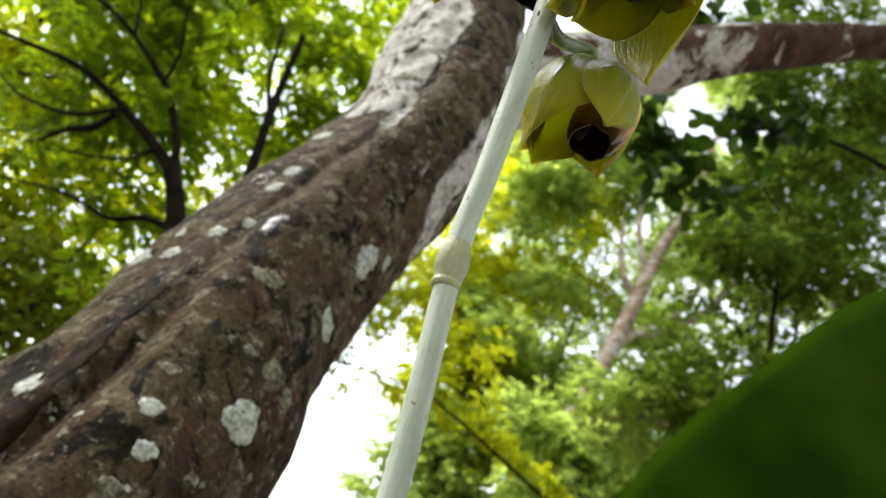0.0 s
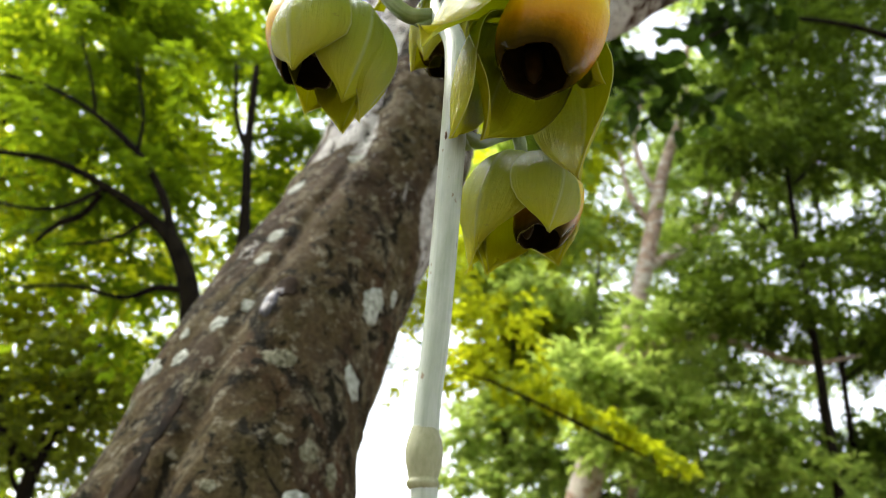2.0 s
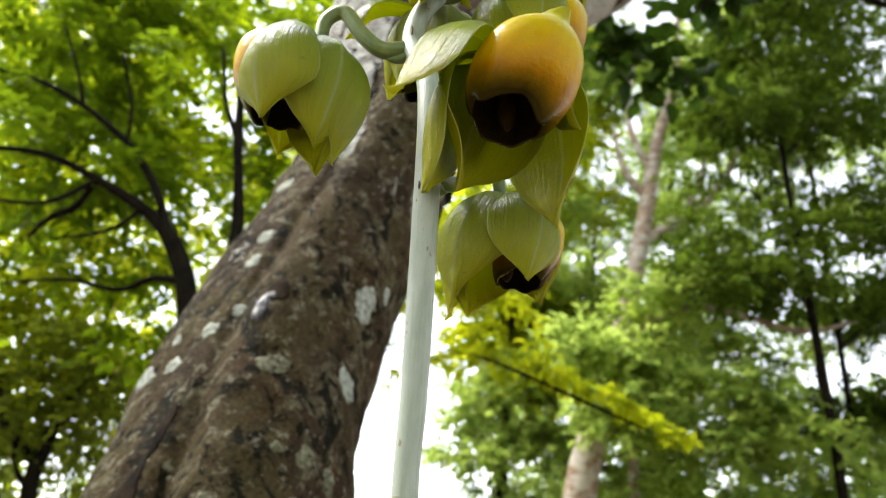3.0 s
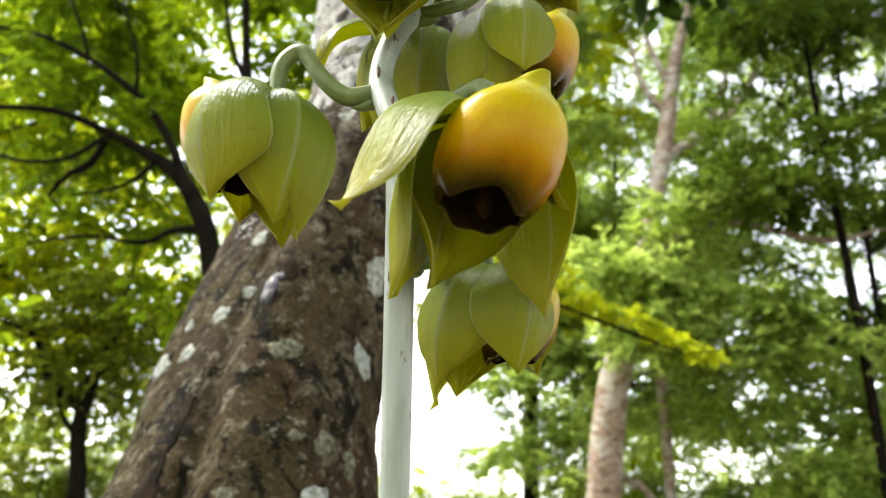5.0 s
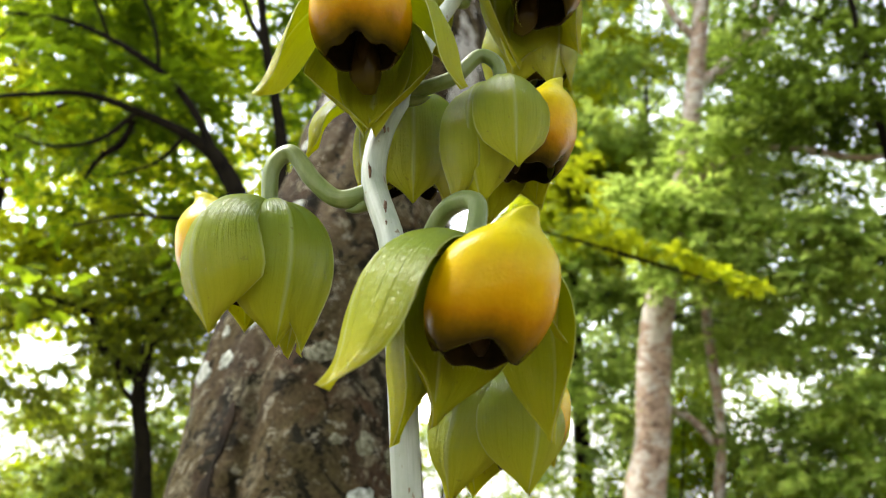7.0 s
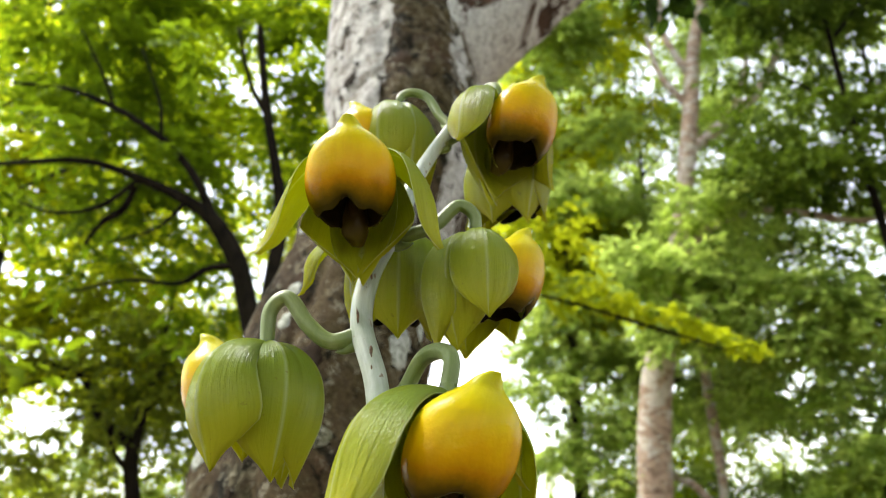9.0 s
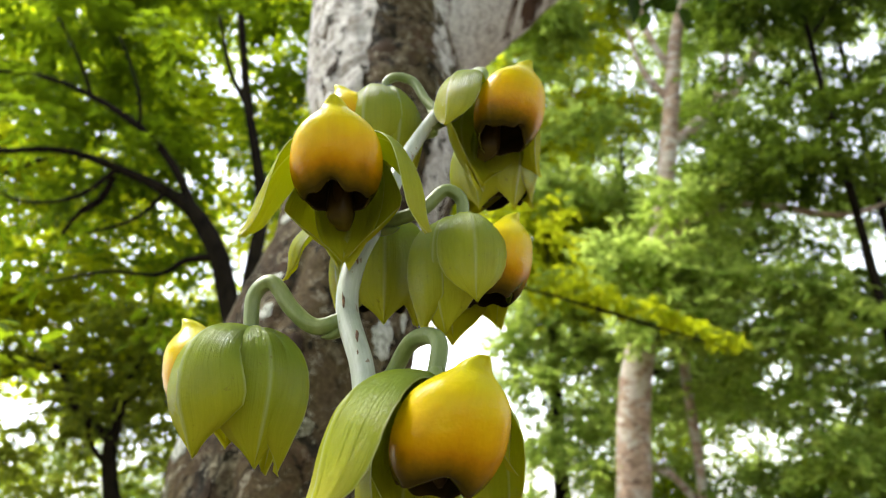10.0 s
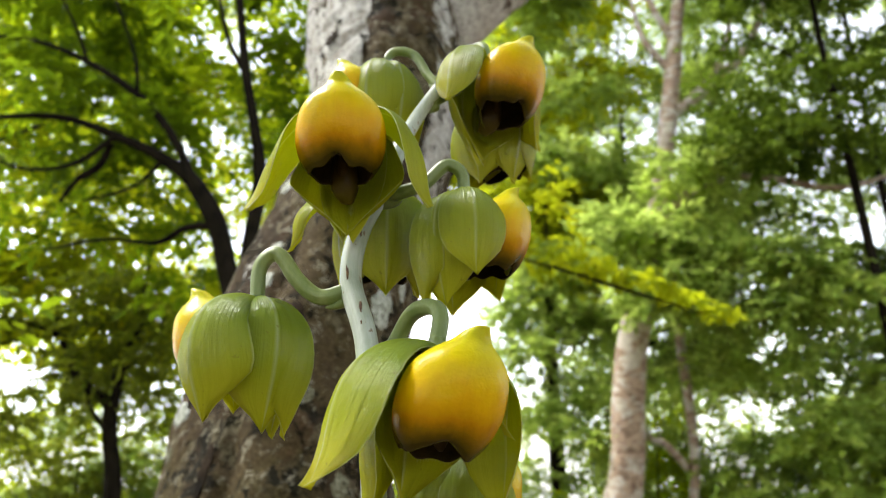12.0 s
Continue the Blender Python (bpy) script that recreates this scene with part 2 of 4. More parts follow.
bump(n, l, b, math_node(n, l, "ADD", math_node(n, l, "ADD", vein, math_node(n, l, "MULTIPLY", patch, 1.2)), math_node(n, l, "MULTIPLY", pebble, 0.36)), 0.85, 0.0013)
translucent(M_tepal, n, l, b, mixc(n, l, 0.6, col, (0.82, 0.82, 0.008)), 0.42)

# lip: waxy, greenish yellow at the apex, orange belly, olive brown and painted shade towards the mouth
M_lip, n, l, b = nodes_of("lip_outside")
tc = n.new("ShaderNodeTexCoord")
sep = n.new("ShaderNodeSeparateXYZ")
l.new(tc.outputs["UV"], sep.inputs[0])
blot = noise_tex(n, l, tc.outputs["Object"], 90, 4, 0.6)
pos = math_node(n, l, "ADD", sep.outputs[1], math_node(n, l, "MULTIPLY", math_node(n, l, "SUBTRACT", blot, 0.5), 0.22))
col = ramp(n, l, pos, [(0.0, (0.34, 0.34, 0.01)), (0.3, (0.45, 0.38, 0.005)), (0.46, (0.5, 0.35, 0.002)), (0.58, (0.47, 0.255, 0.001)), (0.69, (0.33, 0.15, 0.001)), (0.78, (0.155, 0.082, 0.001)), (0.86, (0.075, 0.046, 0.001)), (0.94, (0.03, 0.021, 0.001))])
col = mixc(n, l, 0.4, col, ramp(n, l, noise_tex(n, l, tc.outputs["UV"], 1.0, 4, 0.6, (14, 3, 1)), [(0.3, (0.75, 0.72, 0.6)), (0.7, (1.15, 1.15, 1.1))]), "MULTIPLY")
l.new(col, b.inputs["Base Color"])
b.inputs["Roughness"].default_value = 0.27
b.inputs["Specular IOR Level"].default_value = 0.1
b.inputs["Subsurface Weight"].default_value = 0.08
b.inputs["Subsurface Radius"].default_value = (0.003, 0.0015, 0.0003)
fine = noise_tex(n, l, tc.outputs["Object"], 900, 3)
bump(n, l, b, math_node(n, l, "ADD", blot, math_node(n, l, "MULTIPLY", fine, 0.12)), 0.5, 0.0013)

M_lip_in, n, l, b = nodes_of("lip_inside")
co = n.new("ShaderNodeTexCoord").outputs["Object"]
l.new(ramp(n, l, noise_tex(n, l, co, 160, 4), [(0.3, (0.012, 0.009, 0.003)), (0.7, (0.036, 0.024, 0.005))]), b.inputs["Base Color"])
b.inputs["Roughness"].default_value = 0.6
b.inputs["Specular IOR Level"].default_value = 0.08

# column: brown taken almost to black, the mouth's shade put into its colour
M_column, n, l, b = nodes_of("column")
co = n.new("ShaderNodeTexCoord").outputs["Object"]
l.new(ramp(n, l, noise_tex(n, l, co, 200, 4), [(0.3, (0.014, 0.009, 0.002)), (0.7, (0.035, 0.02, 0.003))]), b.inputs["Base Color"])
b.inputs["Roughness"].default_value = 0.5
b.inputs["Specular IOR Level"].default_value = 0.08


M_tongue, n, l, b = nodes_of("tongue")
tc = n.new("ShaderNodeTexCoord")
sep = n.new("ShaderNodeSeparateXYZ")
l.new(tc.outputs["UV"], sep.inputs[0])
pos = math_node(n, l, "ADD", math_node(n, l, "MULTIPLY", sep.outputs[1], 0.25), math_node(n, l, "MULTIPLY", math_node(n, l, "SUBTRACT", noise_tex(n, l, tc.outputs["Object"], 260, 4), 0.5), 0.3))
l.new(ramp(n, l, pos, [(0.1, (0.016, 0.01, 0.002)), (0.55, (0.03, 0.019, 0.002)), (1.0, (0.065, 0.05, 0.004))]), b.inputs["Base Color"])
b.inputs["Roughness"].default_value = 0.35
b.inputs["Specular IOR Level"].default_value = 0.15

M_scar, n, l, b = nodes_of("scar")
co = n.new("ShaderNodeTexCoord").outputs["Object"]
l.new(ramp(n, l, noise_tex(n, l, co, 900, 3), [(0.35, (0.05, 0.02, 0.01)), (0.65, (0.16, 0.085, 0.035))]), b.inputs["Base Color"])
b.inputs["Roughness"].default_value = 0.7


def stalk_material(name, c0, c1, c2, rough, spots):
    m, n, l, b = nodes_of(name)
    tc = n.new("ShaderNodeTexCoord")
    co = tc.outputs["Object"]
    f = noise_tex(n, l, co, 140, 5, 0.6, (1, 1, 0.25))
    col = ramp(n, l, f, [(0.3, c0), (0.5, c1), (0.7, c2)])
    streak = noise_tex(n, l, tc.outputs["UV"], 1.0, 3, 0.6, (30, 3, 1))
    col = mixc(n, l, 0.5, col, ramp(n, l, streak, [(0.3, (0.75, 0.8, 0.74)), (0.6, (1.05, 1.05, 1.05))]), "MULTIPLY")
    if spots:
        sp = noise_tex(n, l, co, 330, 3, 0.5, (1, 1, 0.6))
        col = mixc(n, l, ramp(n, l, sp, [(0.68, (0, 0, 0)), (0.71, (0.8, 0.8, 0.8))]), col, (0.16, 0.09, 0.04))
    l.new(col, b.inputs["Base Color"])
    b.inputs["Roughness"].default_value = rough
    b.inputs["Subsurface Weight"].default_value = 0.1
    b.inputs["Subsurface Radius"].default_value = (0.002, 0.002, 0.001)
    bump(n, l, b, streak, 0.3, 0.0006)
    return m


M_scape = stalk_material("scape", (0.24, 0.28, 0.215), (0.34, 0.37, 0.31), (0.43, 0.455, 0.4), 0.45, True)
M_pedicel = stalk_material("pedicel", (0.085, 0.125, 0.026), (0.125, 0.165, 0.04), (0.18, 0.215, 0.075), 0.42, False)
M_sheath = stalk_material("sheath", (0.17, 0.175, 0.085), (0.26, 0.26, 0.15), (0.34, 0.34, 0.22), 0.6, True)
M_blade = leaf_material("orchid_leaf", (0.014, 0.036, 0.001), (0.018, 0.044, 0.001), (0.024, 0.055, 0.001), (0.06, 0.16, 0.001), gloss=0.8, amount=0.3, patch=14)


# ---------- mesh helpers ----------
def link_mesh(name, verts, faces, mats, parent=None, label="", uvs=None, face_mats=None, smooth=True):
    me = bpy.data.meshes.new(name)
    me.from_pydata([tuple(v) for v in verts], [], faces)
    for m in (mats if isinstance(mats, (list, tuple)) else [mats]):
        me.materials.append(m)
    if uvs is not None:
        layer = me.uv_layers.new(name="uv")
        idx = np.empty(len(me.loops), dtype=np.int32)
        me.loops.foreach_get("vertex_index", idx)
        layer.data.foreach_set("uv", np.asarray(uvs, dtype=np.float32)[idx].ravel())
    if face_mats is not None:
        me.polygons.foreach_set("material_index", face_mats)
    if smooth:
        me.polygons.foreach_set("use_smooth", [True] * len(me.polygons))
    me.update()
    ob = new(name, me)
    ob.parent = parent
    if label:
        tagged(ob, label=label)
    return ob


def thing(name, at, label, category, group="", kind=""):
    ob = new(name)
    ob.empty_display_size = 0.02
    ob.location = at
    return tagged(ob, label, category, group, kind)


def spline(points, values, steps):
    """Catmull-Rom through points (and values beside them)."""
    p = [np.array((*a, *np.atleast_1d(v)), float) for a, v in zip(points, values)]
    p = [2 * p[0] - p[1]] + p + [2 * p[-1] - p[-2]]
    out = []
    for i in range(1, len(p) - 2):
        for k in range(steps):
            t = k / steps
            a, b_, c, d = p[i - 1], p[i], p[i + 1], p[i + 2]
            out.append(0.5 * (2 * b_ + (c - a) * t + (2 * a - 5 * b_ + 4 * c - d) * t * t + (3 * b_ - a - 3 * c + d) * t ** 3))
    out.append(p[-2])
    out = np.array(out)
    return out[:, :3], out[:, 3]


def tube(points, radii, seg=12, steps=6, shape=None, base=(0, 0, 0), ref=(1, 0, 0)):
    """Vertices, faces and uvs of a round stem along a smooth path; shape(angle, s, centre) scales the radius."""
    c, r = spline(points, radii, steps)
    c = c - np.array(base)
    tang = np.gradient(c, axis=0)
    tang /= np.linalg.norm(tang, axis=1)[:, None] + 1e-12
    verts, uvs, faces = [], [], []
    x = np.array(ref, float)
    n_ring = len(c)
    for i in range(n_ring):
        t = tang[i]
        x = x - t * np.dot(x, t)
        x /= np.linalg.norm(x) + 1e-12
        y = np.cross(t, x)
        for k in range(seg):
            a = 2 * math.pi * k / seg
            q = r[i] * (shape(a, i / (n_ring - 1), c[i]) if shape else 1.0)
            verts.append(c[i] + (x * math.cos(a) + y * math.sin(a)) * q)
            uvs.append((k / seg, i / (n_ring - 1) * 4))
        if i:
            o = (i - 1) * seg
            faces += [(o + k, o + (k + 1) % seg, o + seg + (k + 1) % seg, o + seg + k) for k in range(seg)]
    faces.append(tuple(range(seg - 1, -1, -1)))
    faces.append(tuple((n_ring - 1) * seg + k for k in range(seg)))
    return verts, faces, uvs


def sprays(rng, clumps, total, pairs=5, twig=0.3, rise=0.0, loose=0.3):
    """Leaf places on twigs: twigs scattered through flattened ellipsoids and pointing out of them, leaves in pairs along each twig.
    Returns the leaves' roots, their axes and the way that their faces look."""
    cl = np.array(clumps, float)
    wgt = np.cbrt(cl[:, 3] * cl[:, 4] * cl[:, 5]) ** 2
    n_tw = max(1, total // (2 * pairs))
    pick = rng.choice(len(cl), n_tw, p=wgt / wgt.sum())
    d = rng.normal(size=(n_tw, 3))
    d /= np.linalg.norm(d, axis=1)[:, None]
    root = cl[pick, :3] + d * (rng.uniform(0.05, 1, n_tw) ** 0.5)[:, None] * cl[pick, 3:] * 0.85
    way = d * np.array((1, 1, 0.35)) + rng.normal(size=(n_tw, 3)) * np.array((0.5, 0.5, 0.22)) + np.array((0, 0, rise))
    way /= np.linalg.norm(way, axis=1)[:, None]
    side = np.cross(way, np.array((0, 0, 1.0)) + rng.normal(size=(n_tw, 3)) * loose)
    side /= np.linalg.norm(side, axis=1)[:, None]
    face = np.cross(side, way)
    length = twig * rng.uniform(0.6, 1.3, n_tw)
    pos, axis, nor = [], [], []
    for k in range(pairs):
        s = (k + 0.6) / pairs
        p = root + way * (length * s)[:, None] - np.array((0, 0, 1.0)) * (length * 0.3 * s * s)[:, None]
        for q in (1, -1):
            pos.append(p + rng.normal(size=p.shape) * twig * 0.05)
            ax = side * q * (1.0 - 0.5 * s) + way * (0.45 + 0.6 * s) + rng.normal(size=p.shape) * loose - np.array((0, 0, 0.3))
            axis.append(ax / np.linalg.norm(ax, axis=1)[:, None])
            nor.append(face + rng.normal(size=p.shape) * loose)
    return np.concatenate(pos), np.concatenate(axis), np.concatenate(nor)


def leaf_mesh(name, pos, axis, nor, size, rng, mat, parent=None, aspect=0.42, kind="", label=""):
    """Many small folded leaves in one mesh: six corners and two quads a leaf."""
    n_ = len(pos)
    side = np.cross(axis, nor)
    side /= np.linalg.norm(side, axis=1)[:, None] + 1e-9
    nor = np.cross(side, axis)
    ln = (size * rng.uniform(0.6, 1.3, n_))[:, None]
    w = ln * aspect
    fold = w * 0.22
    corners = [pos, pos + axis * ln * 0.3 + side * w * 0.45 + nor * fold, pos + axis * ln * 0.68 + side * w * 0.4 + nor * fold * 0.8,
               pos + axis * ln - nor * ln * 0.08, pos + axis * ln * 0.68 - side * w * 0.4 + nor * fold * 0.8, pos + axis * ln * 0.3 - side * w * 0.45 + nor * fold]
    v = np.stack(corners, axis=1).reshape(-1, 3)
    o = np.arange(n_)[:, None] * 6
    f = np.concatenate([o + np.array((0, 1, 2, 3)), o + np.array((0, 3, 4, 5))], axis=1).reshape(-1)
    me = bpy.data.meshes.new(name)
    me.vertices.add(len(v))
    me.vertices.foreach_set("co", v.astype(np.float32).ravel())
    me.loops.add(len(f))
    me.loops.foreach_set("vertex_index", f.astype(np.int32))
    me.polygons.add(n_ * 2)
    me.polygons.foreach_set("loop_start", np.arange(0, n_ * 8, 4, dtype=np.int32))
    me.materials.append(mat)
    me.update(calc_edges=True)
    ob = new(name, me)
    ob.parent = parent
    return tagged(ob, label=label, kind=kind)


def blade_data(name, mat, aspect):
    """One unit leaf, pointed, folded along its midrib and drooping, 16 triangles; shared by many leaf parts."""
    rows = [(0.0, 0.05), (0.18, 0.36), (0.42, 0.5), (0.7, 0.36), (1.0, 0.0)]
    verts, faces = [], []
    for s, w in rows:
        z = -0.22 * s * s
        verts += [(-w * aspect, s, z + 0.25 * w * aspect), (0, s, z), (w * aspect, s, z + 0.25 * w * aspect)]
    for k in range(len(rows) - 1):
        o = 3 * k
        faces += [(o, o + 1, o + 4, o + 3), (o + 1, o + 2, o + 5, o + 4)]
    me = bpy.data.meshes.new(name)
    me.from_pydata(verts, [], faces)
    me.materials.append(mat)
    me.polygons.foreach_set("use_smooth", [True] * len(me.polygons))
    return me


def leaf_parts(parent, places, size, me, rng):
    """Single leaves as parts that share one mesh."""
    for p in places:
        ob = new("leaf", me)
        ob.parent = parent
        ob.matrix_basis = pose(*[float(c) for c in p], rng.uniform(-70, 10), rng.uniform(-35, 35), rng.uniform(0, 360)) @ Matrix.Scale(size * rng.uniform(0.7, 1.25), 4)


def clump_points(rng, clumps, total, per_twig=14, sigma=0.14):
    """Leaf places: twigs scattered through ellipsoids, leaves round each twig, so that gaps stay between them."""
    cl = np.array(clumps, float)
    wgt = np.cbrt(cl[:, 3] * cl[:, 4] * cl[:, 5]) ** 2
    n_tw = max(1, total // per_twig)
    pick = rng.choice(len(cl), n_tw, p=wgt / wgt.sum())
    d = rng.normal(size=(n_tw, 3))
    d /= np.linalg.norm(d, axis=1)[:, None]
    tw = cl[pick, :3] + d * (rng.uniform(0.1, 1, n_tw) ** 0.45)[:, None] * cl[pick, 3:]
    p = np.repeat(tw, per_twig, axis=0)
    return p + rng.normal(size=p.shape) * np.array((sigma, sigma, sigma * 0.55))


def ground_z(x, y):
    """Level round the orchid, then a slope that falls away beyond it."""
    far = max(0.0, y - 2.0)
    return -0.09 * far * min(1.0, far / 3.0) + (0.06 * noise.noise(Vector((x * 0.25, y * 0.25, 0))) if abs(x) + abs(y) > 1.5 else 0.0) - 0.02


def tree(name, base, trunk, limbs, clumps, leaves, leaf_size, leaf_mat, bark, label, seed, group="trees", twig=0.3, aspect=0.46, pairs=5, seg=14, loose=0.35):
    """A tree: tapered trunk, limbs and a crown of many leaves. trunk and limbs: rows of x, y, z, radius, in the world."""
    rng = np.random.default_rng(seed)
    foot = ground_z(base[0], base[1])
    base = (base[0], base[1], foot)
    if foot < -0.1 and trunk[0][2] > foot - 0.1:
        trunk = [(trunk[0][0], trunk[0][1], foot - 0.12, trunk[0][3] * 1.15)] + trunk
    t = thing(name, base, label, "tree", group)
    for j, rows in enumerate([trunk] + limbs):
        lump = rng.uniform(0, 6)
        v, f, uv = tube([r[:3] for r in rows], [r[3] for r in rows], seg if j == 0 else 10, 6,
                        lambda a, s, c: 1 + 0.07 * math.sin(2 * a + lump + 9 * s) + 0.06 * noise.noise(Vector(c) * 3 + Vector((math.cos(a), math.sin(a), lump))), base)
        link_mesh("trunk" if j == 0 else "limb", v, f, bark, t, uvs=uv)
    if leaves:
        p, ax, nr = sprays(rng, clumps, leaves, pairs, twig, 0.0, loose)
        leaf_mesh("crown", p - np.array(base), ax, nr, leaf_size, rng, leaf_mat, t, aspect)
    return t


# ---------- ground ----------
def build_ground():
    n_ = 90
    g = np.sign(np.linspace(-1, 1, n_)) * np.abs(np.linspace(-1, 1, n_)) ** 3 * 300
    verts = [(x, y, ground_z(x, y)) for y in g for x in g]
    faces = [(r * n_ + k, r * n_ + k + 1, (r + 1) * n_ + k + 1, (r + 1) * n_ + k) for r in range(n_ - 1) for k in range(n_ - 1)]
    ob = link_mesh("ground", verts, faces, M_ground)
    tagged(ob, "forest floor of brown leaf litter and bare earth", "ground", kind="structure")


build_ground()

# ---------- the leaning tree behind the orchid ----------
TRUNK = [(-0.235, 0.55, -0.06, 0.19), (-0.222, 0.605, 0.1, 0.168), (-0.202, 0.68, 0.3, 0.146), (-0.168, 0.768, 0.5, 0.1285), (-0.163, 0.834, 0.65, 0.118), (-0.138, 0.906, 0.8, 0.115), (-0.102, 0.97, 0.95, 0.1135),
         (-0.072, 1.033, 1.12, 0.118), (-0.083, 1.10, 1.3, 0.128), (-0.10, 1.17, 1.5, 0.12), (-0.13, 1.25, 1.8, 0.105), (-0.16, 1.34, 2.2, 0.1), (-0.2, 1.45, 2.7, 0.09), (-0.22, 1.58, 3.4, 0.075), (-0.24, 1.7, 4.2, 0.06)]
LIMB = [(-0.07, 1.13, 1.30, 0.09), (0.07, 1.13, 1.43, 0.088), (0.25, 1.12, 1.565, 0.064), (0.44, 1.12, 1.735, 0.055), (0.65, 1.12, 1.885, 0.046), (0.80, 1.12, 1.985, 0.038), (1.15, 1.14, 2.2, 0.034), (1.8, 1.2, 2.5, 0.024)]
TRUNK_BASE = (-0.23, 0.57, 0.0)
GROOVE = radians(-100)


def trunk_shape(a, s, c):
    d = (a - GROOVE + math.pi) % (2 * math.pi) - math.pi
    groove = -(0.10 + 0.10 * max(0, 1 - s * 3.2)) * math.exp(-(d / 0.10) ** 2) + 0.05 * math.exp(-((d - 0.26) / 0.2) ** 2) + 0.10 * math.exp(-((d - 0.8) / 0.45) ** 2) - 0.12 * math.exp(-((d + 0.42) / 0.42) ** 2)
    p = Vector(c) + Vector((math.cos(a), math.sin(a), 0)) * 0.12
    lumps = 0.05 * noise.noise(p * 6) + 0.042 * noise.noise(p * 16) + 0.022 * noise.noise(p * 42) + 0.012 * noise.noise(p * 95)
    return 1 + groove * (1 - min(1, s * 1.6)) ** 0.5 + lumps


def build_main_tree():
    t = thing("leaning_tree", TRUNK_BASE, "leaning tree trunk with brown bark and grey lichen patches", "tree")
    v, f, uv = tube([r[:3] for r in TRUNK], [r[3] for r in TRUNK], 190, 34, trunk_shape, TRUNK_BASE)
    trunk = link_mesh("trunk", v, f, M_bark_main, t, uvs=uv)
    v, f, uv = tube([r[:3] for r in LIMB], [r[3] for r in LIMB], 48, 16,
                    lambda a, s, c: 1 + 0.09 * noise.noise(Vector(c) * 7 + Vector((math.cos(a), math.sin(a), 0)) * 0.6) + 0.07 * noise.noise(Vector(c) * 22 + Vector((math.cos(a), math.sin(a), 0)) * 0.9), TRUNK_BASE, (0, 1, 0))
    link_mesh("limb", v, f, M_bark_limb, t, uvs=uv, label="pale smooth limb banded with white lichen")
    return t, trunk


main_tree, main_trunk = build_main_tree()
# unseen crown and limbs overhead, added to cut skylight on orchid and trunk
rng = np.random.default_rng(77)
shade_crown_rng = random.Random(78)
layers = [(shade_crown_rng.uniform(-5.0, 4.5), shade_crown_rng.uniform(-5.5, 1.6), shade_crown_rng.uniform(5.0, 8.5), shade_crown_rng.uniform(0.8, 1.5), shade_crown_rng.uniform(0.8, 1.4), shade_crown_rng.uniform(0.3, 0.5)) for _ in range(60)]
p, ax, nr = sprays(rng, layers, 12000, 6, 0.5)
leaf_mesh("crown", p - np.array(TRUNK_BASE), ax, nr, 0.2, rng, M_leaf_dark, main_tree)
for k in range(6):
    c = layers[k * 7]
    v, f, uv = tube([(-0.23, 1.6, 3.8), (c[0] * 0.4, c[1] * 0.3 + 0.8, 4.6), (c[0] * 0.8, c[1] * 0.8, c[2] - 0.2), c[:3]], [0.05, 0.045, 0.03, 0.01], 10, 6, None, TRUNK_BASE)
    link_mesh("limb", v, f, M_bark_limb, main_tree, uvs=uv)
centre, radius = spline([r[:3] for r in TRUNK], [r[3] for r in TRUNK], 26)


def lichen_patch(x, y, z, w, h, seed, mat=None, name="lichen_patch"):
    """A thin crusty disc with a lobed rim that follows the bark. x, y, z: near the bark; w, h: half sizes."""
    rng = random.Random(seed)
    i = int(np.argmin(np.linalg.norm(centre - np.array((x, y, z)), axis=1)))
    i = min(max(i, 2), len(centre) - 3)
    t = Vector(centre[i + 1] - centre[i - 1]).normalized()
    out = Vector((x, y, z)) - Vector(centre[i])
    out = (out - t * out.dot(t)).normalized()
    side = t.cross(out)
    n_a, n_r = 30, 4
    ph = [rng.uniform(0, 6.3) for _ in range(4)]
    org = Vector(TRUNK_BASE)
    verts = []
    for k in range(n_r + 1):
        for a in range(n_a):
            an = 2 * math.pi * a / n_a
            lobe = 1 + 0.09 * math.sin(2 * an + ph[0]) + 0.08 * math.sin(3 * an + ph[1]) + 0.07 * math.sin(5 * an + ph[2]) + 0.06 * math.sin(9 * an + ph[3]) + rng.uniform(-0.05, 0.05)
            q = min(1, k / (n_r - 1)) * lobe
            p = Vector((x, y, z)) + side * (w * q * math.cos(an)) + t * (h * q * math.sin(an))
            hit, loc, nor, _ = main_trunk.ray_cast(p + out * 0.2 - org, -out)
            if not hit:
                hit, loc, nor, _ = main_trunk.closest_point_on_mesh(p - org)
            lift = -0.002 if k == n_r else (0.0007 + 0.0004 * noise.noise(p * 300)) * (1.0 if k < n_r - 1 else 0.7)
            verts.append(loc + nor * lift)
    faces = []
    for k in range(n_r):
        o = k * n_a
        faces += [(o + a, o + (a + 1) % n_a, o + n_a + (a + 1) % n_a, o + n_a + a) for a in range(n_a)]
    link_mesh(name, verts, faces, mat or M_lichen, main_tree)


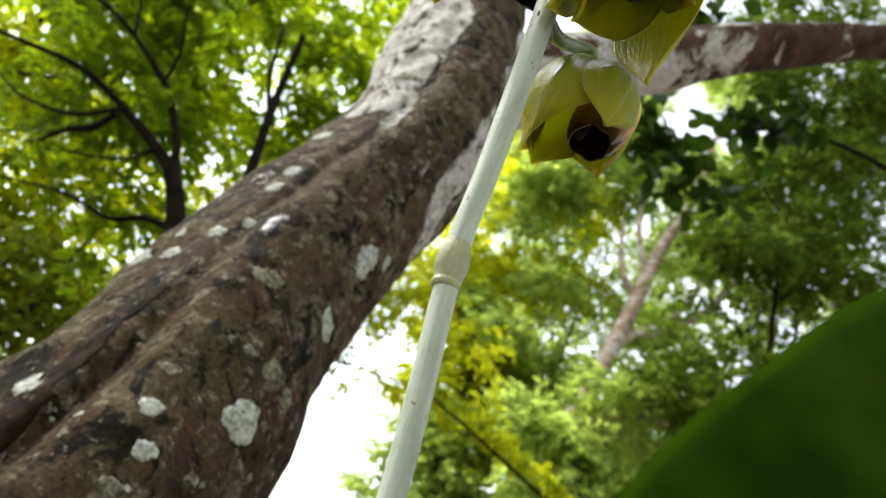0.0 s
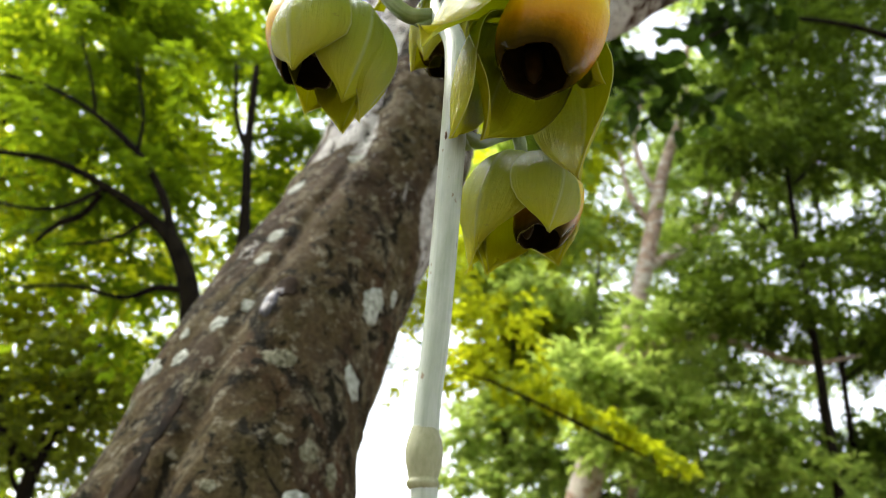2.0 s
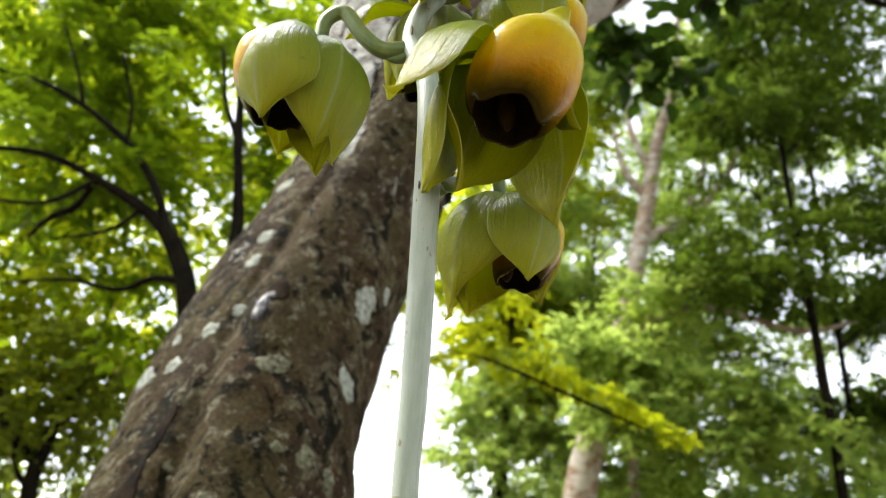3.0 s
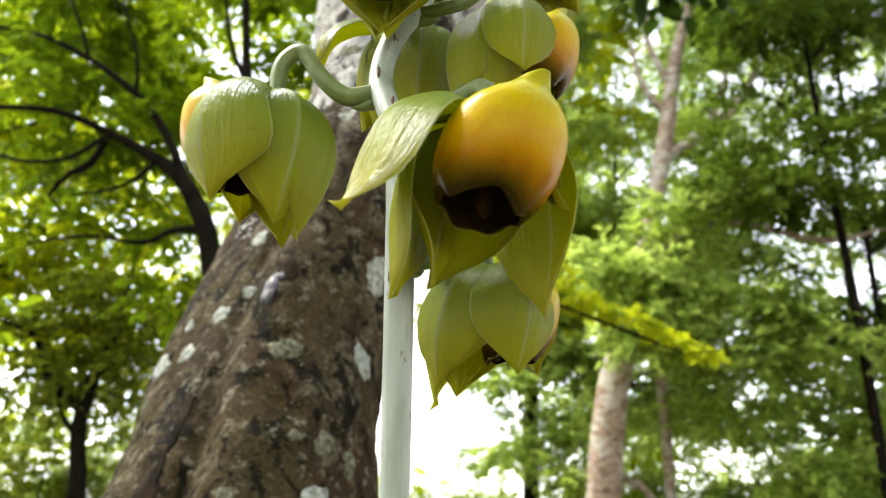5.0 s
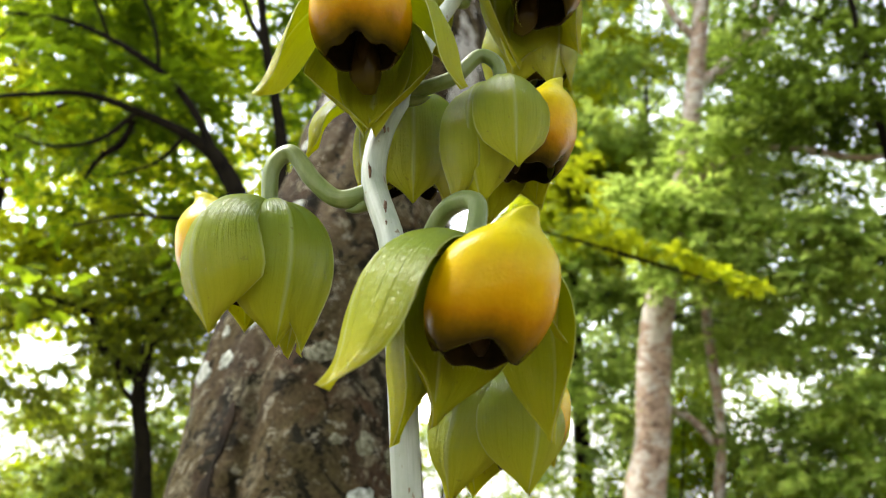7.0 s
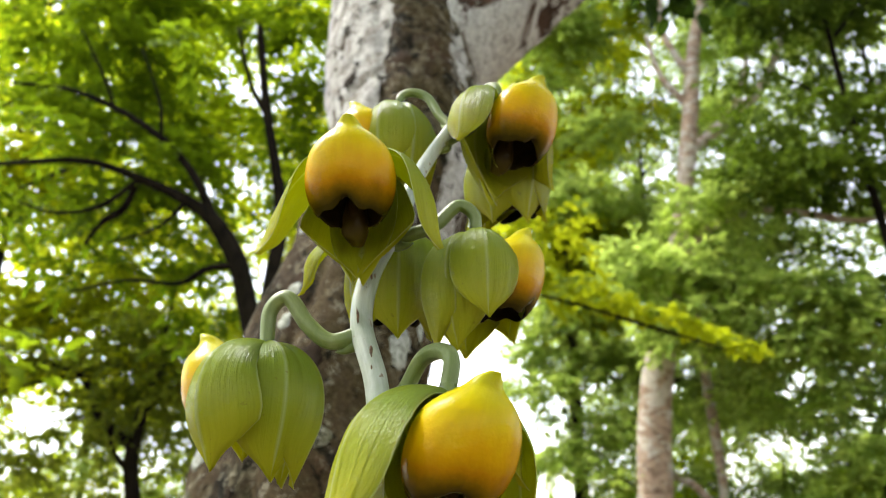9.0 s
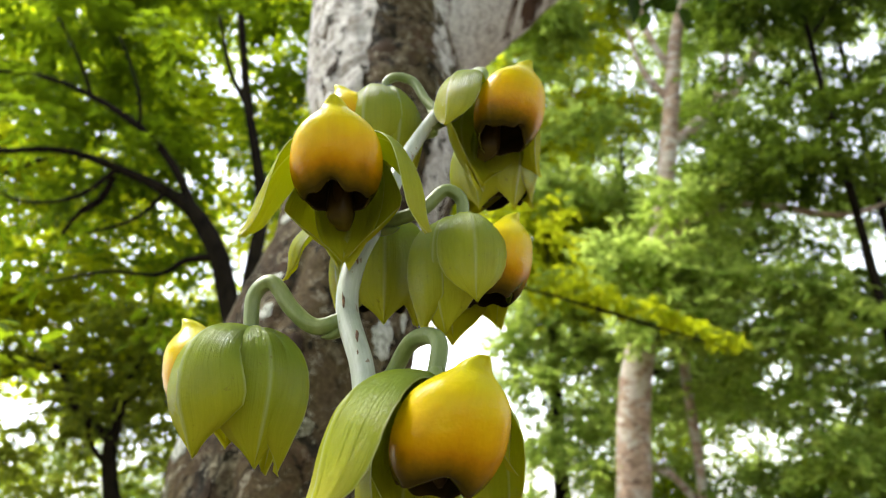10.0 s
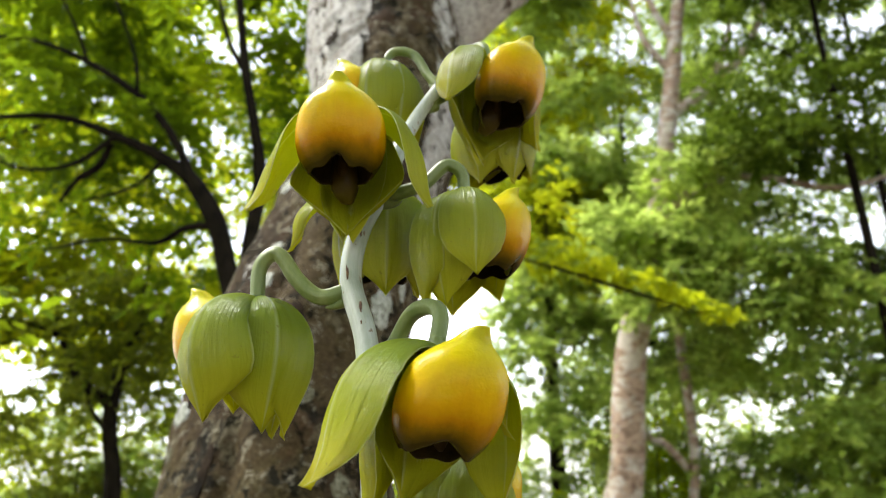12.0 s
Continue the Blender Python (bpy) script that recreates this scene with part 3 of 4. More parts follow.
LICHENS = [(-0.2335, 0.647, 0.493, 0.011, 0.014), (-0.142, 0.6175, 0.508, 0.0082, 0.0086), (-0.128, 0.607, 0.478, 0.0088, 0.008), (-0.0824, 0.663, 0.533, 0.016, 0.021), (-0.060, 0.766, 0.671, 0.017, 0.020),
           (-0.056, 0.806, 0.774, 0.016, 0.024), (-0.036, 0.853, 0.803, 0.008, 0.013), (-0.2025, 0.7495, 0.708, 0.0085, 0.012), (-0.180, 0.757, 0.734, 0.0065, 0.0085), (-0.230, 0.752, 0.6685, 0.010, 0.011),
           (-0.2616, 0.772, 0.657, 0.016, 0.014), (-0.239, 0.773, 0.70, 0.007, 0.007), (-0.186, 0.795, 0.805, 0.010, 0.012), (-0.183, 0.824, 0.849, 0.011, 0.011), (-0.1886, 0.900, 0.959, 0.015, 0.012),
           (-0.116, 0.874, 1.011, 0.0122, 0.0082), (-0.124, 0.5985, 0.451, 0.0023, 0.0023), (-0.2025, 0.633, 0.4746, 0.0018, 0.0018), (-0.182, 0.611, 0.483, 0.003, 0.003)]
CRUSTS = [(-0.083, 0.687, 0.586, 0.008, 0.012), (-0.132, 0.704, 0.6676, 0.014, 0.007), (-0.1486, 0.636, 0.542, 0.006, 0.006), (-0.091, 0.631, 0.475, 0.005, 0.004), (-0.134, 0.594, 0.448, 0.008, 0.006),
          (-0.107, 0.6745, 0.591, 0.006, 0.005), (-0.062, 0.706, 0.571, 0.009, 0.012), (-0.124, 0.710, 0.673, 0.011, 0.010), (-0.2657, 0.759, 0.615, 0.008, 0.009), (-0.129, 0.938, 1.14, 0.020, 0.011)]
for k, (x, y, z, w, h) in enumerate([(-0.222, 0.633, 0.455, 0.013, 0.055), (-0.220, 0.662, 0.53, 0.011, 0.045), (-0.208, 0.695, 0.60, 0.006, 0.03)]):
    lichen_patch(x, y, z, w, h, 50 + k, M_bark_rot, "decayed_bark")
for k, row in enumerate(LICHENS):
    lichen_patch(*row, k)
for k, row in enumerate(CRUSTS):
    lichen_patch(*row, 100 + k, M_crust, "crust_patch")
lichen_patch(-0.166, 0.962, 1.233, 0.013, 0.013, 90, M_bark_rot, "bare_patch")
lichen_patch(-0.143, 0.746, 0.754, 0.011, 0.018, 73, M_bark_rot, "wet_stain")
lichen_patch(-0.155, 0.733, 0.733, 0.006, 0.022, 71, M_glint_smear, "glint_streak")
lichen_patch(-0.147, 0.741, 0.748, 0.004, 0.008, 72, M_glint_smear, "glint_streak")
v, f, uv = tube([(0.005, 1.0, 1.02), (0.022, 0.985, 1.02), (0.032, 0.978, 1.022), (0.037, 0.975, 1.022)], [0.022, 0.017, 0.012, 0.003], 18, 5, lambda a, s, c: 1 + 0.2 * noise.noise(Vector(c) * 60 + Vector((math.cos(a), math.sin(a), 0))), TRUNK_BASE)
link_mesh("knot", v, f, M_bark_dark, main_tree, "dark broken stub on the trunk", uvs=uv)


# ---------- the orchid ----------
orchid = thing("orchid", (0.0, 0.205, 0.0), "orchid with a pale waxy scape and hooded yellow-green flowers", "orchid")
ORG = Vector((0.0, 0.205, 0.0))
SCAPE = [(0.012, 0.20, 0.0, 0.0044), (0.011, 0.201, 0.1, 0.0042), (0.0095, 0.203, 0.2, 0.004), (0.007, 0.205, 0.3, 0.0037), (0.004, 0.207, 0.38, 0.0034), (0.0, 0.2085, 0.45, 0.0032), (-0.0073, 0.2105, 0.510, 0.0032), (-0.0082, 0.211, 0.543, 0.0035),
         (-0.0107, 0.211, 0.603, 0.0038), (-0.0123, 0.2135, 0.628, 0.0038), (-0.0145, 0.219, 0.644, 0.0037), (-0.0205, 0.228, 0.664, 0.0037), (-0.0185, 0.233, 0.682, 0.0036),
         (-0.011, 0.240, 0.701, 0.0033), (-0.003, 0.252, 0.728, 0.0029), (0.010, 0.267, 0.756, 0.0025), (0.017, 0.272, 0.763, 0.002)]
v, f, uv = tube([r[:3] for r in SCAPE], [r[3] for r in SCAPE], 28, 10, lambda a, s, c: 1 + 0.02 * math.sin(3 * a) + 0.015 * noise.noise(Vector(c) * 60), ORG)
link_mesh("scape", v, f, M_scape, orchid, "pale grey-green waxy flower stem", uvs=uv)


def sheath_node(p, d, r):
    """A swollen joint of the scape with its short papery sheath and a scar ring below."""
    p, d = np.array(p), np.array(d) / np.linalg.norm(d)
    prof = [(-0.0066, 1.02), (-0.006, 1.15), (-0.0052, 1.2), (-0.0043, 1.08), (-0.0032, 1.15), (-0.0006, 1.34), (0.0022, 1.4), (0.0046, 1.28), (0.0064, 1.12), (0.0076, 1.02)]
    v, f, uv = tube([p + d * h for h, _ in prof], [r * q for _, q in prof], 28, 4,
                    lambda a, s, c: 1 + 0.05 * math.sin(a + 0.6) * s + 0.02 * math.sin(4 * a), ORG)
    link_mesh("sheath", v, f, M_sheath, orchid, "swollen beige papery sheath round a joint", uvs=uv)


def scar(p, d, w, h, seed):
    """A small brown scar, a shallow blister with an uneven rim, on the scape's near side."""
    p, d = Vector(p) - ORG - Vector((0, 0.0010, 0)), Vector(d).normalized()
    out = Vector((0, -1, 0))
    side = d.cross(out).normalized()
    rng = random.Random(seed)
    lob = [rng.uniform(0.7, 1.25) for _ in range(14)]
    verts = [p + out * 0.00045]
    for k, lift in ((0.6, 0.0003), (1.0, -0.0006)):
        for a in range(14):
            an = 2 * math.pi * a / 14
            verts.append(p + side * (w * k * lob[a] * math.cos(an)) + d * (h * k * lob[a] * math.sin(an)) + out * (lift - 90 * (w * k * math.cos(an)) ** 2))
    faces = [(0, 1 + a, 1 + (a + 1) % 14) for a in range(14)] + [(1 + a, 15 + a, 15 + (a + 1) % 14, 1 + (a + 1) % 14) for a in range(14)]
    link_mesh("scar", verts, faces, M_scar, orchid, "small brown scar on the stem")


for k, (x, y, z, w, h) in enumerate([(-0.0155, 0.2175, 0.6475, 0.0004, 0.0016), (-0.0160, 0.2195, 0.6525, 0.0006, 0.0024), (-0.0212, 0.2246, 0.6655, 0.0005, 0.0018), (-0.0175, 0.2285, 0.6805, 0.0005, 0.0022), (-0.0075, 0.2430, 0.7150, 0.0004, 0.0006), (-0.0128, 0.2072, 0.597, 0.0004, 0.0009)]):
    scar((x, y, z), (-0.1, 0.15, 1), w * 0.9, h * (0.7 + 0.45 * (k % 3)), k)
sheath_node((-0.0073, 0.2104, 0.5075), (-0.09, 0.03, 1), 0.0032)


def pedicel(points, r0, r1):
    v, f, uv = tube(points, list(np.linspace(r0, r1, len(points))), 20, 8, lambda a, s, c: 1 + 0.055 * math.cos(6 * a), ORG)
    link_mesh("pedicel", v, f, M_pedicel, orchid, "curved ribbed green flower stalk", uvs=uv)
    p, q = Vector(points[0]), Vector(points[1])
    d = (q - p).normalized()
    b0 = p - Vector((0, 0, r0 * 1.2))
    v, f, uv = tube([b0 - d * 0.001, b0 + d * 0.003, b0 + d * 0.0065 - Vector((0, 0, 0.0008)), b0 + d * 0.0095 - Vector((0, 0, 0.0004))], [0.0015, 0.0021, 0.0013, 0.0002], 10, 4, None, ORG)
    link_mesh("bract", v, f, M_pedicel, orchid, uvs=uv)


def bezier(p0, p1, p2, p3, t):
    return [(1 - t) ** 3 * a + 3 * (1 - t) ** 2 * t * b_ + 3 * (1 - t) * t * t * c + t ** 3 * d for a, b_, c, d in zip(p0, p1, p2, p3)]


TEPAL_POINTED = ((0.0, 0.08, 0.2, 0.35, 0.5, 0.62, 0.72, 0.81, 0.88, 0.93, 0.965, 1.0), (0.2, 0.42, 0.7, 0.92, 1.0, 0.98, 0.88, 0.68, 0.44, 0.24, 0.11, 0.012))
TEPAL_ROUND = ((0.0, 0.08, 0.2, 0.35, 0.5, 0.62, 0.72, 0.81, 0.88, 0.93, 0.965, 1.0), (0.2, 0.42, 0.7, 0.9, 1.0, 1.03, 1.0, 0.88, 0.6, 0.3, 0.14, 0.01))


def tepal_mesh(name, alpha, length, width, tip, open_, parent, seed, cup=0.58, blunt=0.3, sweep=0.0, rise=0.006, scale=1.0):
    """One fleshy sepal or petal with raised nerves, a keeled point and rolled margins. alpha: degrees from the front at its base; sweep: degrees that
    it turns towards its point; tip: how far the point stands from the axis; open_: how far its shoulder bulges;
    rise: how high the shoulder lifts over its base."""
    rng = random.Random(seed)
    nu, nv = 36, 34
    p0, p1, p2, p3 = (0.0008, 0.0), (open_, rise), (open_ * 1.12, -length * 0.62), (tip, -length)
    ph, ph2 = rng.uniform(0, 6), rng.uniform(0, 6)
    top, bot, uvs = [], [], []
    for j in range(nv + 1):
        s = 1 - (1 - j / nv) ** 1.25
        az = radians(alpha + sweep * s * s)
        radial, lateral = Vector((math.sin(az), math.cos(az), 0)), Vector((math.cos(az), -math.sin(az), 0))
        rho, z = bezier(p0, p1, p2, p3, s)
        w = width * float(np.interp(s, TEPAL_POINTED[0], TEPAL_POINTED[1]) * (1 - blunt) + np.interp(s, TEPAL_ROUND[0], TEPAL_ROUND[1]) * blunt)
        end = max(0.0, (s - 0.8) / 0.2)
        rho += 0.0030 * end ** 2
        r2, z2 = bezier(p0, p1, p2, p3, min(1, s + 0.02))
        r1, z1 = bezier(p0, p1, p2, p3, max(0, s - 0.02))
        nr = Vector((-(z2 - z1), r2 - r1)).normalized()
        outn = radial * nr.x + Vector((0, 0, nr.y))
        for k in range(nu + 1):
            u = 2 * k / nu - 1
            bend = max(0.05, 2 * cup)
            cu = w / bend * (1 - math.cos(bend * u)) + 0.0007 * math.sin(3.2 * u + 5 * s + ph) * s - 0.0011 * abs(u) ** 6 * min(1, 2 * s)
            keel = (0.0004 * min(1, 3 * s) + 0.0009 * end * (1 - end)) * math.exp(-(u / 0.1) ** 2)
            nerve = 0.00008 * math.cos(7 * math.pi * u + 0.5 * math.sin(5 * s + ph2)) * (1 - abs(u) ** 4) * min(1, 2.2 * s) ** 2
            rough = 0.0003 * noise.noise(Vector((u * 3 + ph, s * 5, ph2))) + 0.00012 * noise.noise(Vector((u * 9 + ph, s * 16, ph2)))
            wave = 0.0007 * abs(u) ** 3 * math.sin(9 * s + ph + 1.7 * (u > 0)) * s
            p = radial * rho + Vector((0, 0, z)) + lateral * (w / bend * math.sin(bend * u)) - outn * (cu - keel - nerve - rough - wave)
            edge = 0.0004 * (1 - u ** 6) + 0.0001
            top.append((p + outn * edge) * scale)
            bot.append((p - outn * edge) * scale)
            uvs.append(((u + 1) / 2, s))
    m = (nu + 1) * (nv + 1)
    faces = []
    for j in range(nv):
        for k in range(nu):
            o = j * (nu + 1) + k
            faces.append((o, o + 1, o + nu + 2, o + nu + 1))
            faces.append((m + o, m + o + nu + 1, m + o + nu + 2, m + o + 1))
    rim = [k for k in range(nu + 1)] + [j * (nu + 1) + nu for j in range(1, nv + 1)] + [nv * (nu + 1) + k for k in range(nu - 1, -1, -1)] + [j * (nu + 1) for j in range(nv - 1, 0, -1)]
    faces += [(rim[q], m + rim[q], m + rim[(q + 1) % len(rim)], rim[(q + 1) % len(rim)]) for q in range(len(rim))]
    return link_mesh(name, top + bot, faces, M_tepal, parent, uvs=uvs + uvs)


LIP = [(0.0, 0.0018), (0.0014, 0.0036), (0.0042, 0.0058), (0.0076, 0.0102), (0.0115, 0.0137), (0.0165, 0.0154), (0.0225, 0.0158), (0.0268, 0.0151), (0.0303, 0.0139), (0.0328, 0.0124), (0.0342, 0.0110)]


def lip_mesh(parent, scale, seed, roll, cant=0.0):
    """The hooded pouch: a pointed helmet, open below, with a notch in front of the mouth and a fringed lower rim."""
    rng = random.Random(seed)
    na, per = 96, 4
    hs, rs = spline([(h, 0, 0) for h, _ in LIP], [r for _, r in LIP], per)
    hs = hs[:, 0]
    nv = len(hs)
    cy = 0.0104
    turn = pose(0, 0, -0.018 * scale, 0, roll, 0) @ pose(0, 0, 0.018 * scale)

    def place(j, a, inset):
        an = 2 * math.pi * a / na
        front = math.cos(an)
        s = j / (nv - 1)
        h, r = hs[j], rs[j] - inset
        notch = math.exp(-((an + math.pi) % (2 * math.pi) - math.pi) ** 2 / 0.16)
        back = math.exp(-(((an) % (2 * math.pi)) - math.pi) ** 2 / 0.5)
        h = h - (0.0046 * notch - 0.0022 * back - 0.0016 * max(0, front)) * s ** 5 + 0.0006 * math.sin(7 * an + seed) * s ** 6
        bulge = 1 + 0.05 * math.sin(2 * an + seed) * s - 0.08 * notch * s ** 4
        lean = 0.0115 * (1 - s) ** 1.7
        return turn @ (Vector((r * bulge * math.sin(an) + cant * (1 - s) ** 1.7, cy + lean + r * 0.88 * bulge * front, 0.003 - h)) * scale)

    verts, uvs, faces, fm = [], [], [], []
    for inset in (0.0, 0.0009):
        for j in range(nv):
            for a in range(na):
                verts.append(place(j, a, min(inset, rs[j] * 0.5)))
                uvs.append((a / na, j / (nv - 1)))
    m = nv * na
    for j in range(nv - 1):
        for a in range(na):
            o, o2 = j * na + a, j * na + (a + 1) % na
            faces.append((o, o + na, o2 + na, o2))
            fm.append(0)
            faces.append((m + o, m + o2, m + o2 + na, m + o + na))
            fm.append(1)
    for a in range(na):
        o, o2 = (nv - 1) * na + a, (nv - 1) * na + (a + 1) % na
        faces.append((o, m + o, m + o2, o2))
        fm.append(0)
    faces.append(tuple(range(na)))
    fm.append(0)
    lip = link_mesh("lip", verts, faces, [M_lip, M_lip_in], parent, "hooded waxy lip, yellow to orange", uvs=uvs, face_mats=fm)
    hv, hf = [], []
    for q in range(34):
        a = na // 2 + (q - 17) * 1.0 + rng.uniform(-0.3, 0.3)
        root, axis = place(nv - 1, a, 0.0003), Vector((rng.uniform(-0.3, 0.3), -0.35, -1)).normalized() * scale * rng.uniform(0.0007, 0.0014)
        side = Vector((1, 0, 0)) * 0.00011 * scale
        o = len(hv)
        hv += [root + side, root - side * 0.5 + Vector((0, side.x, 0)), root - side * 0.5 - Vector((0, side.x, 0)), root + axis]
        hf += [(o, o + 1, o + 3), (o + 1, o + 2, o + 3), (o + 2, o, o + 3), (o + 2, o + 1, o)]
    link_mesh("fringe", hv, hf, M_tepal, lip, "short yellowish hairs along the lower rim", uvs=[(0.5, 0.8)] * len(hv))
    return lip


BELL = [("petal", 58, 0.0380, 0.0180, 0.0150, 0.0230), ("petal", -58, 0.0380, 0.0180, 0.0150, 0.0230),
        ("sepal", 108, 0.0425, 0.0180, 0.0100, 0.0205), ("sepal", -108, 0.0425, 0.0180, 0.0100, 0.0205), ("sepal", 180, 0.0435, 0.0170, 0.0105, 0.0195)]
BELL_A = [("petal", -42, 0.0445, 0.0222, 0.0165, 0.0300, 0.64, 1.4, -4, 0.003), ("petal", 58, 0.040, 0.0195, 0.0140, 0.0240), ("sepal", -120, 0.0478, 0.0185, 0.0060, 0.0212, 0.6, 1.4, 0, 0.0),
          ("sepal", -176, 0.0500, 0.0178, 0.0085, 0.0238, 0.78, 1.2, 6, 0.0), ("sepal", 132, 0.0495, 0.0205, 0.0070, 0.0190, 0.58, 0.3)]
BELL_B = [("petal", 76, 0.0355, 0.0142, 0.0210, 0.0252, 0.5, 0.6), ("petal", -58, 0.036, 0.0175, 0.0155, 0.0228, 0.58, 0.9), ("sepal", 114, 0.0435, 0.0160, 0.0085, 0.0205, 0.55),
          ("sepal", 156, 0.0430, 0.0172, 0.0115, 0.0218), ("sepal", -116, 0.0420, 0.0175, 0.0095, 0.0200)]
BELL_D = [("petal", 62, 0.0362, 0.0190, 0.0195, 0.0275, 0.55, 0.4, 8), ("petal", -40, 0.0300, 0.0185, 0.0215, 0.0290, 0.62, 1.5),
          ("sepal", 112, 0.0395, 0.0225, 0.0120, 0.0250, 0.6, 1.0, 40), ("sepal", -118, 0.0390, 0.0195, 0.0110, 0.0210), ("sepal", -174, 0.0445, 0.0205, 0.0115, 0.0215, 0.58, 0.7)]
OPEN = [("petal", 90, 0.0440, 0.0150, 0.0300, 0.0255, 0.35, 0.0, -28), ("petal", -92, 0.0445, 0.0150, 0.0298, 0.0255, 0.35, 0.0, 26),
        ("sepal", 158, 0.0490, 0.0100, 0.001, 0.0205, 0.5, 0.5), ("sepal", -158, 0.0478, 0.0100, 0.000, 0.0205, 0.5, 0.5), ("sepal", 180, 0.0465, 0.0222, 0.0005, 0.0190, 0.6, 2.4)]


def flower(attach, front, size=1.0, tepals=BELL, tilt=0.0, roll=0.0, seed=0, sway=0.0, lip=1.0, tongue=False, cant=0.0):
    """A flower that hangs from attach with its lip towards front (x, y); tilt lifts the mouth, roll leans the lip and sway the whole flower sideways."""
    az = math.degrees(math.atan2(-front[0], front[1]))
    v, f, uv = tube([(0, 0, 0.002), (0, 0.0005, -0.001), (0, 0.003, -0.006), (0, 0.006, -0.012)], [0.002 * size, 0.0026 * size, 0.003 * size, 0.002 * size], 14, 4)
    fl = link_mesh("flower", v, f, M_pedicel, orchid, "nodding flower with a yellow hooded lip and green tepals", uvs=uv)
    fl.matrix_basis = Matrix.Translation(Vector(attach) - ORG) @ pose(0, 0, 0, 0, 0, az) @ pose(0, 0, 0, tilt, sway, 0)
    lip_mesh(fl, size * lip, seed, roll, cant)
    v, f, uv = tube([(0, 0.001, -0.010), (0, 0.003, -0.018), (0, 0.0045, -0.025), (0, 0.0052, -0.031), (0, 0.0055, -0.0345)], [0.0022, 0.0034, 0.0036, 0.0028, 0.0008], 14, 5)
    link_mesh("column", [Vector(p) * (size * 0.84) for p in v], f, M_column, fl, "column in a brown darkened like the mouth's shade", uvs=uv)
    if tongue:
        v, f, uv = tube([(0, 0.0040, -0.019), (0, 0.0028, -0.026), (0, 0.0005, -0.0325), (0, -0.0035, -0.0365)], [0.0034, 0.0046, 0.0052, 0.0024], 18, 6, lambda a, s, c: 1 + 0.12 * math.cos(3 * a) - 0.2 * abs(math.sin(a)))
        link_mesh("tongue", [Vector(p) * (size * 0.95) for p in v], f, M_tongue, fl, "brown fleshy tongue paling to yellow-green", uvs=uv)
    for j, (nm, al, ln, wd, tip, op, *rest) in enumerate(tepals):
        tepal_mesh(nm, al + random.Random(seed * 7 + j).uniform(-4, 4), ln, wd, tip, op, fl, seed * 11 + j, cup=rest[0] if rest else 0.58, blunt=rest[1] if len(rest) > 1 else 1.1, sweep=rest[2] if len(rest) > 2 else 0.0, rise=rest[3] if len(rest) > 3 else 0.005, scale=size)
    return fl


FLOWER_F = [("petal", 70, 0.0372, 0.0165, 0.0375, 0.0290, 0.42, 0.1, -9), ("petal", -84, 0.0255, 0.0140, 0.0165, 0.0195, 0.3, 0.1, 22),
            ("sepal", 128, 0.0483, 0.0178, 0.0160, 0.0215, 0.55, 0.05, -28), ("sepal", -112, 0.0481, 0.0190, 0.0170, 0.0245, 0.42, 0.05, 4), ("sepal", 178, 0.0442, 0.0230, 0.0075, 0.0150, 0.5, 0.55, -58)]
flower((0.0078, 0.196, 0.637), (0.2, -0.98), 1.0, FLOWER_F, 0, -10, 1, 0.0, 0.94, cant=-0.0055)
pedicel([(-0.0135, 0.2150, 0.631), (-0.006, 0.219, 0.640), (0.0, 0.214, 0.649), (0.006, 0.206, 0.6500), (0.0092, 0.199, 0.646), (0.0082, 0.197, 0.638)], 0.0026, 0.0024)
flower((-0.0517, 0.2300, 0.6585), (-1.0, -0.12), 0.9, BELL_A, 0, 0, 2, 0.0, 1.03)
pedicel([(-0.0195, 0.228, 0.661), (-0.030, 0.227, 0.6580), (-0.038, 0.2275, 0.664), (-0.0452, 0.229, 0.6735), (-0.0512, 0.230, 0.6695), (-0.0517, 0.230, 0.658)], 0.0029, 0.0023)
flower((0.0175, 0.236, 0.695), (1.0, -0.15), 0.93, BELL_B, 0, 0, 3, 0.0, 0.93)
pedicel([(-0.013, 0.239, 0.697), (-0.005, 0.237, 0.698), (0.004, 0.236, 0.701), (0.012, 0.236, 0.708), (0.0178, 0.236, 0.704), (0.0175, 0.236, 0.694)], 0.0025, 0.0021)
flower((0.0132, 0.235, 0.6080), (1.0, -0.04), 0.865, BELL_D, 0, 0, 4, 0, 0.9)
pedicel([(-0.010, 0.213, 0.604), (-0.003, 0.222, 0.607), (0.005, 0.233, 0.6185), (0.0108, 0.236, 0.6225), (0.0132, 0.236, 0.616), (0.0132, 0.236, 0.607)], 0.0025, 0.0021)
flower((-0.0212, 0.221, 0.722), (-0.08, -1.0), 0.95, OPEN, 4, 0, 5, lip=0.95, tongue=True)
pedicel([(-0.010, 0.241, 0.704), (-0.013, 0.236, 0.717), (-0.018, 0.229, 0.729), (-0.0205, 0.223, 0.729), (-0.0205, 0.221, 0.722)], 0.0024, 0.0021)
flower((0.030, 0.272, 0.772), (0.72, -0.69), 0.98, [("petal", 82, 0.032, 0.0135, 0.026, 0.026, 0.5, 0.5), ("petal", -62, 0.04, 0.013, 0.021, 0.024)] + OPEN[2:], 0, -10, 6, tongue=True)
pedicel([(0.013, 0.269, 0.760), (0.020, 0.275, 0.772), (0.026, 0.276, 0.780), (0.030, 0.273, 0.778), (0.030, 0.272, 0.771)], 0.0022, 0.002)
flower((-0.013, 0.277, 0.770), (-0.95, -0.2), 0.92, BELL, 0, 0, 7)
